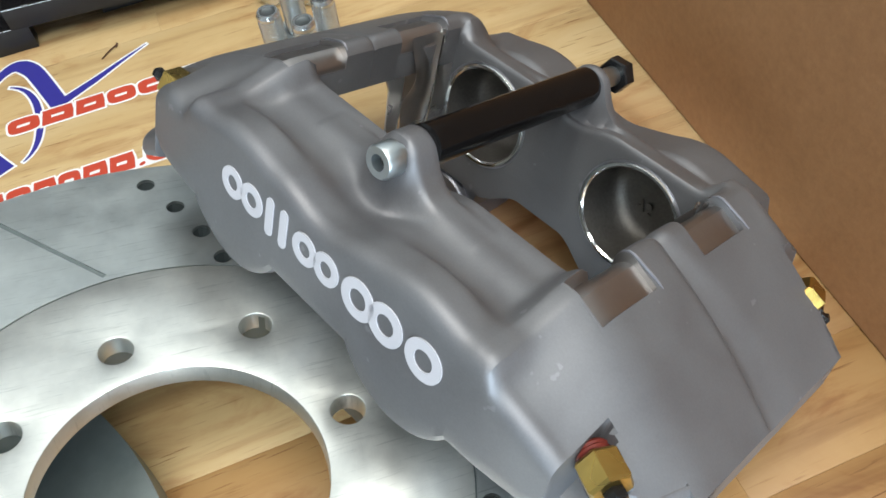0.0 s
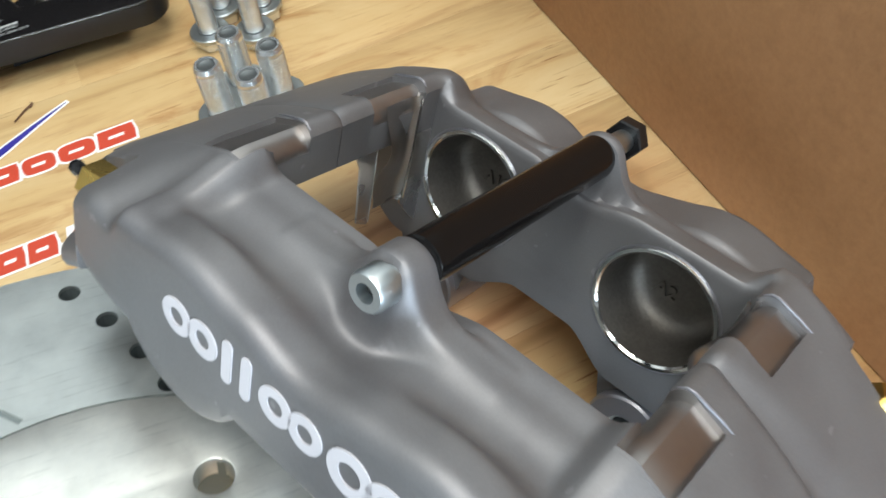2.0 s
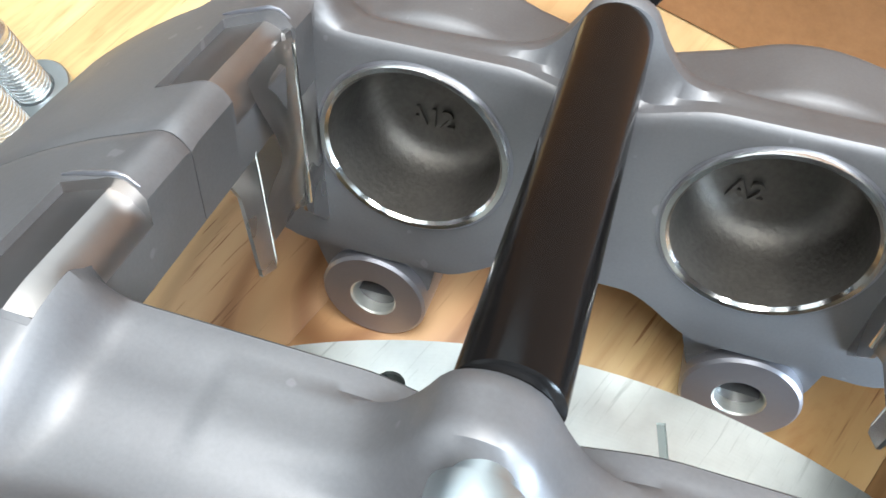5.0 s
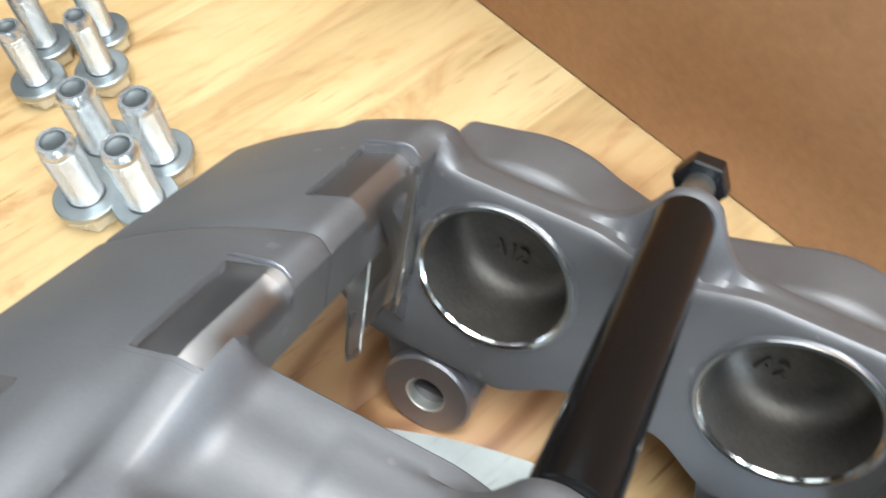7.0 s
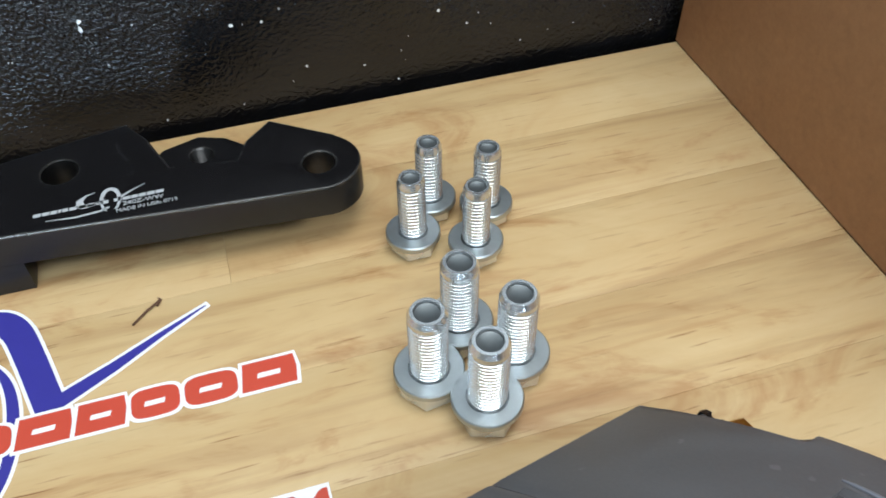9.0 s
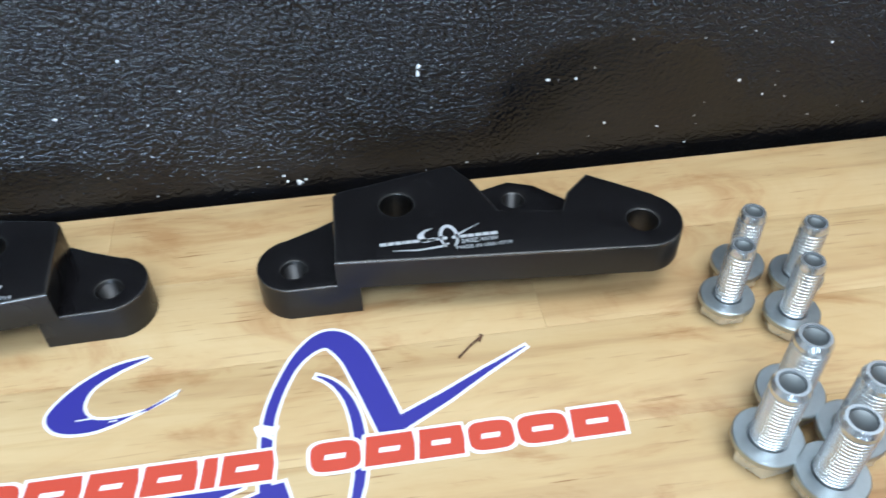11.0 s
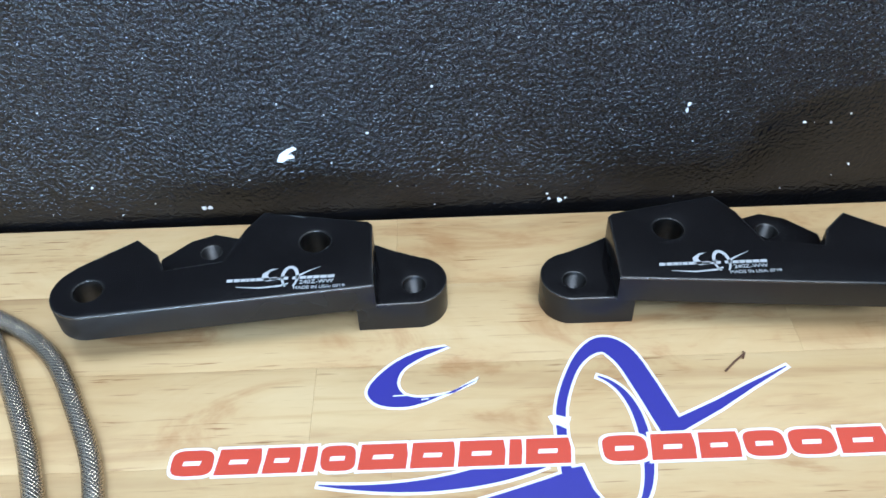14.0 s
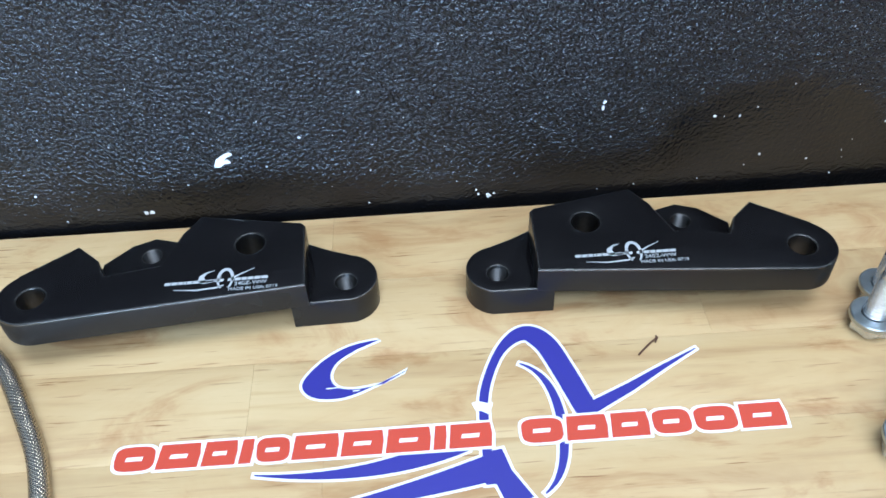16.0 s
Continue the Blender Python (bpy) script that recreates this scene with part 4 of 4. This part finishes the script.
def build_decal():
    decal = empty("vinyl_decal", None, label="red, white and blue vinyl decal stuck on the bench", category="decal")
    bands = [
        # tall loop with its tail
        (glide([(-79, -150), (-79, -128), (-77.5, -110), (-71, -93), (-63.5, -83.8), (-56.3, -81.7), (-50, -88), (-45.5, -100), (-41.5, -113), (-38.5, -123)]), lambda t: 3.8 + 6.2 * smooth01((t - 0.3) / 0.35) - 1.0 * t),
        ([(-40, -122), (-20, -112), (-5, -103.5), (10.5, -95.3)], lambda t: 5.2 * (1 - t) + 0.5),
        # thin inner loop
        (bend((-62, -97), (-49, -103), (-49.5, -127)) + bend((-49.5, -127), (-50, -148), (-60, -155))[1:], lambda t: 0.7 + 3.0 * math.sin(math.pi * t)),
        # low swoosh
        (bend((-165, -139.5), (-120, -146), (-88, -131)), lambda t: 0.5 + 9.5 * t),
        (bend((-150, -157), (-110, -152), (-74, -142)), lambda t: 0.6 + 11 * t),
        ([(-76, -136), (-74.5, -146), (-69, -158)], lambda t: 5 + 5 * t),
    ]
    crescent = glide([(-118.3, -79.4), (-131, -82), (-142, -89), (-149.5, -99), (-147, -105.5), (-139, -108), (-128, -106.2), (-106.6, -95.8)])
    crescent += glide([(-117, -102.3), (-128, -104), (-135.5, -102.5), (-138.5, -97), (-136, -90), (-128, -84)])
    flat("swoosh_rim", grown(crescent, 1.1), 0.02, 0.05, "white", decal)
    flat("swoosh", crescent, 0.10, 0.12, "blue", decal)
    for k, (path, width) in enumerate(bands):
        flat("swoosh_rim", ribbon(path, width, 1.1), 0.02, 0.05 + 0.006 * k, "white", decal)
        flat("swoosh", ribbon(path, width), 0.10, 0.12 + 0.012 * k, "blue", decal)
    # torn and scuffed places
    torn = [(-83.0, -114.6), (-80.5, -113.8), (-76.5, -115.2), (-74.6, -115.0), (-75.4, -117.4), (-77.0, -118.2), (-76.6, -120.4), (-79.4, -118.6), (-81.8, -118.0)]
    flat("torn_patch", torn, 0.19, 0.3, "white", decal)
    for x0, y0, long in ((-140.2, -103.2, 6.4), (-129.5, -105.2, 3.0), (-126.0, -103.6, 2.6), (-51.5, -101.6, 1.6)):
        flat("scuff", [(x0, y0), (x0 + long, y0 + 0.25), (x0 + long * 0.95, y0 + 0.75), (x0 + 0.3, y0 + 0.5)], 0.19, 0.24, "white", decal)
    letter_row(decal, -218.5, -134.3, 10.4, (15, 15.5, 12.5, 4.6, 12.5, 17, 15.5, 16.5, 4.6, 16), 1.3)
    letter_row(decal, -66.0, -134.4, 10.6, (15.8, 15.6, 14.4, 14.6, 16.2, 17), 1.4, seed=8)
    x = letter_row(decal, -192.0, -183.2, 11.2, (11.5, 11.5, 9, 4.2, 9.5, 12.5, 11.5, 12, 4.2, 11.5, 11.5, 11.5, 10.5, 10.5, 11.5, 12), 1.15)
    flat("letter_rim", [(x, -184.4), (x + 45.5, -184.4), (x + 45.5, -171.0), (x + 4, -171.0), (x + 3.2, -178), (x, -178.5)], 0.2, 0.27, "white", decal)
    mesh = text_mesh(".COM", 0.0152)
    reach = max(v.co.x for v in mesh.vertices) - min(v.co.x for v in mesh.vertices)
    for step in range(3):
        word = link("letters", mesh, "red", decal, smooth=0)
        word.matrix_basis = Matrix.Translation((x / 1000 + 0.00045 * step, -0.1832 + 0.0002 * step, 0.00036 + 0.000012 * step)) @ Matrix.Diagonal((0.043 / reach, 1, 1, 1))
    return decal


build_decal()


# ---------------------------------------------------------------- braided hose, splinter, chips in the wall
def hose_material():
    n = Nodes("braided_stainless", (0.45, 0.44, 0.42), 0.27, 1.0)
    uv = n.add("ShaderNodeUVMap").outputs[0]
    one = n.add("ShaderNodeTexWave", Vector=n.add("ShaderNodeMapping", Vector=uv, Rotation=(0, 0, 0.75)).outputs[0], Scale=0.26, Distortion=0.3)
    two = n.add("ShaderNodeTexWave", Vector=n.add("ShaderNodeMapping", Vector=uv, Rotation=(0, 0, -0.75)).outputs[0], Scale=0.26, Distortion=0.3)
    weave = n.mix(0.5, one.outputs["Color"], two.outputs["Color"], "DIFFERENCE")
    n.set(n.bsdf, "Base Color", n.ramp(weave, (0.05, (0.2, 0.17, 0.14)), (0.55, (0.66, 0.59, 0.48))))
    return n.bump(weave, 0.55, 0.0005).mat


M["braid"] = hose_material()


def build_hose(path, label):
    """A braided hose lying on the bench along a smooth path, in millimetres."""
    bm = bmesh.new()
    uv = bm.loops.layers.uv.new("uv")
    pts = [Vector((*p, 3.8)) for p in path]
    rings, n, length, reach = [], 14, 0.0, []
    for k, p in enumerate(pts):
        d = (pts[min(k + 1, len(pts) - 1)] - pts[max(k - 1, 0)]).normalized()
        side = d.cross(Vector((0, 0, 1))).normalized()
        rings.append([bm.verts.new(p + 3.8 * (math.cos(2 * math.pi * j / n) * side + math.sin(2 * math.pi * j / n) * Vector((0, 0, 1)))) for j in range(n)])
        length += (p - pts[k - 1]).length if k else 0
        reach.append(length)
    for k, (a, b) in enumerate(zip(rings, rings[1:])):
        for j in range(n):
            face = bm.faces.new((a[j], a[(j + 1) % n], b[(j + 1) % n], b[j]))
            for loop, (u, v) in zip(face.loops, ((j, k), (j + 1, k), (j + 1, k + 1), (j, k + 1))):
                loop[uv].uv = (u * 24.0 / n, reach[v] * 1.0)
    for ring in (rings[0], rings[-1]):
        bm.faces.new(ring)
    return tagged(part("brake_hose", bm, "braid"), label, "hose", "braided brake hoses")


build_hose(glide([(-345, -40), (-304, -59), (-276, -79), (-256, -109), (-242, -138), (-235, -175), (-245, -225), (-262, -262)], 8), "braided stainless brake hose curving over the bench")
build_hose(glide([(-350, -34), (-322, -49), (-303, -68), (-282, -101), (-266, -131), (-257, -160), (-258, -210), (-278, -256)], 8), "braided stainless brake hose beside its twin")

bm = bmesh.new()
tube_along(bm, [(-13.3, -97.0, 0.5), (-8, -92.2, 0.9), (-3.6, -88.7, 0.7)], 0.42, 6)
tube_along(bm, [(-5.0, -91.2, 0.6), (-3.6, -88.7, 0.8), (-4.4, -88.0, 0.9)], 0.35, 6)
tagged(part("splinter", bm, "splinter"), "tiny dark wood splinter lying on the bench", "splinter")


def build_chips():
    """White chips where the wall's paint has come off."""
    rnd = random.Random(21)
    known = [(-228.8, 7.5, 1.7), (-225.8, 7.6, 1.3), (-70.3, 8.0, 0.9), (-64.5, 3.8, 1.5), (-61.7, 5.1, 0.8), (-69.3, 5.2, 0.8),
             (-12.9, 51.1, 1.5), (-12.7, 54.2, 1.0), (39.6, 42.5, 1.0), (51.3, 41.9, 0.9), (-150.1, 46.0, 0.9), (-275.9, 22.0, 0.8), (66.1, 18.4, 0.7), (-122.5, 4.4, 0.6),
             (-121.5, 68.0, 0.6), (122.9, 33.2, 0.9), (135.2, 25.1, 0.8), (90.2, 13.8, 0.7), (104.5, 3.6, 0.6), (159.7, 47.6, 0.8)]
    known += [(rnd.uniform(-300, 225), abs(rnd.gauss(0, 45)) + 3, rnd.uniform(0.2, 0.45)) for _ in range(60)]
    bm = bmesh.new()
    for x, z, r in known:
        n, turn = rnd.randint(5, 8), rnd.uniform(0, 6)
        sx, sz = rnd.uniform(0.6, 1.3), rnd.uniform(0.6, 1.2)
        rim = [(x + sx * r * rnd.uniform(0.6, 1.2) * math.cos(turn + 2 * math.pi * k / n), z + sz * r * rnd.uniform(0.6, 1.2) * math.sin(turn + 2 * math.pi * k / n)) for k in range(n)]
        lo = [bm.verts.new((a, 0.1, b)) for a, b in rim]
        hi = [bm.verts.new((x + (a - x) * 0.8, -0.25, z + (b - z) * 0.8)) for a, b in rim]
        bm.faces.new(hi)
        for k in range(n):
            bm.faces.new((lo[k], lo[(k + 1) % n], hi[(k + 1) % n], hi[k]))
    # one curled flake
    flake = [(-191, 32.6), (-189.4, 36.6), (-186, 39.0), (-183, 40.4), (-181.6, 39.2), (-184.4, 37.6), (-186.2, 35.6), (-184, 36.4), (-183, 34.6), (-186, 34.0), (-188.4, 32.2)]
    base = [bm.verts.new((a, 0.1, b)) for a, b in flake]
    lip = [bm.verts.new((a, -0.9 if k in (3, 4, 7, 8) else -0.35, b)) for k, (a, b) in enumerate(flake)]
    bm.faces.new(lip)
    for k in range(len(flake)):
        bm.faces.new((base[k], base[(k + 1) % len(flake)], lip[(k + 1) % len(flake)], lip[k]))
    tagged(part("paint_chips", bm, "chip", at=pose(0, 0.0035, 0, 0, 0, 0.4)), "small white chips in the black wall paint", "paint chips", kind="stuff")


build_chips()
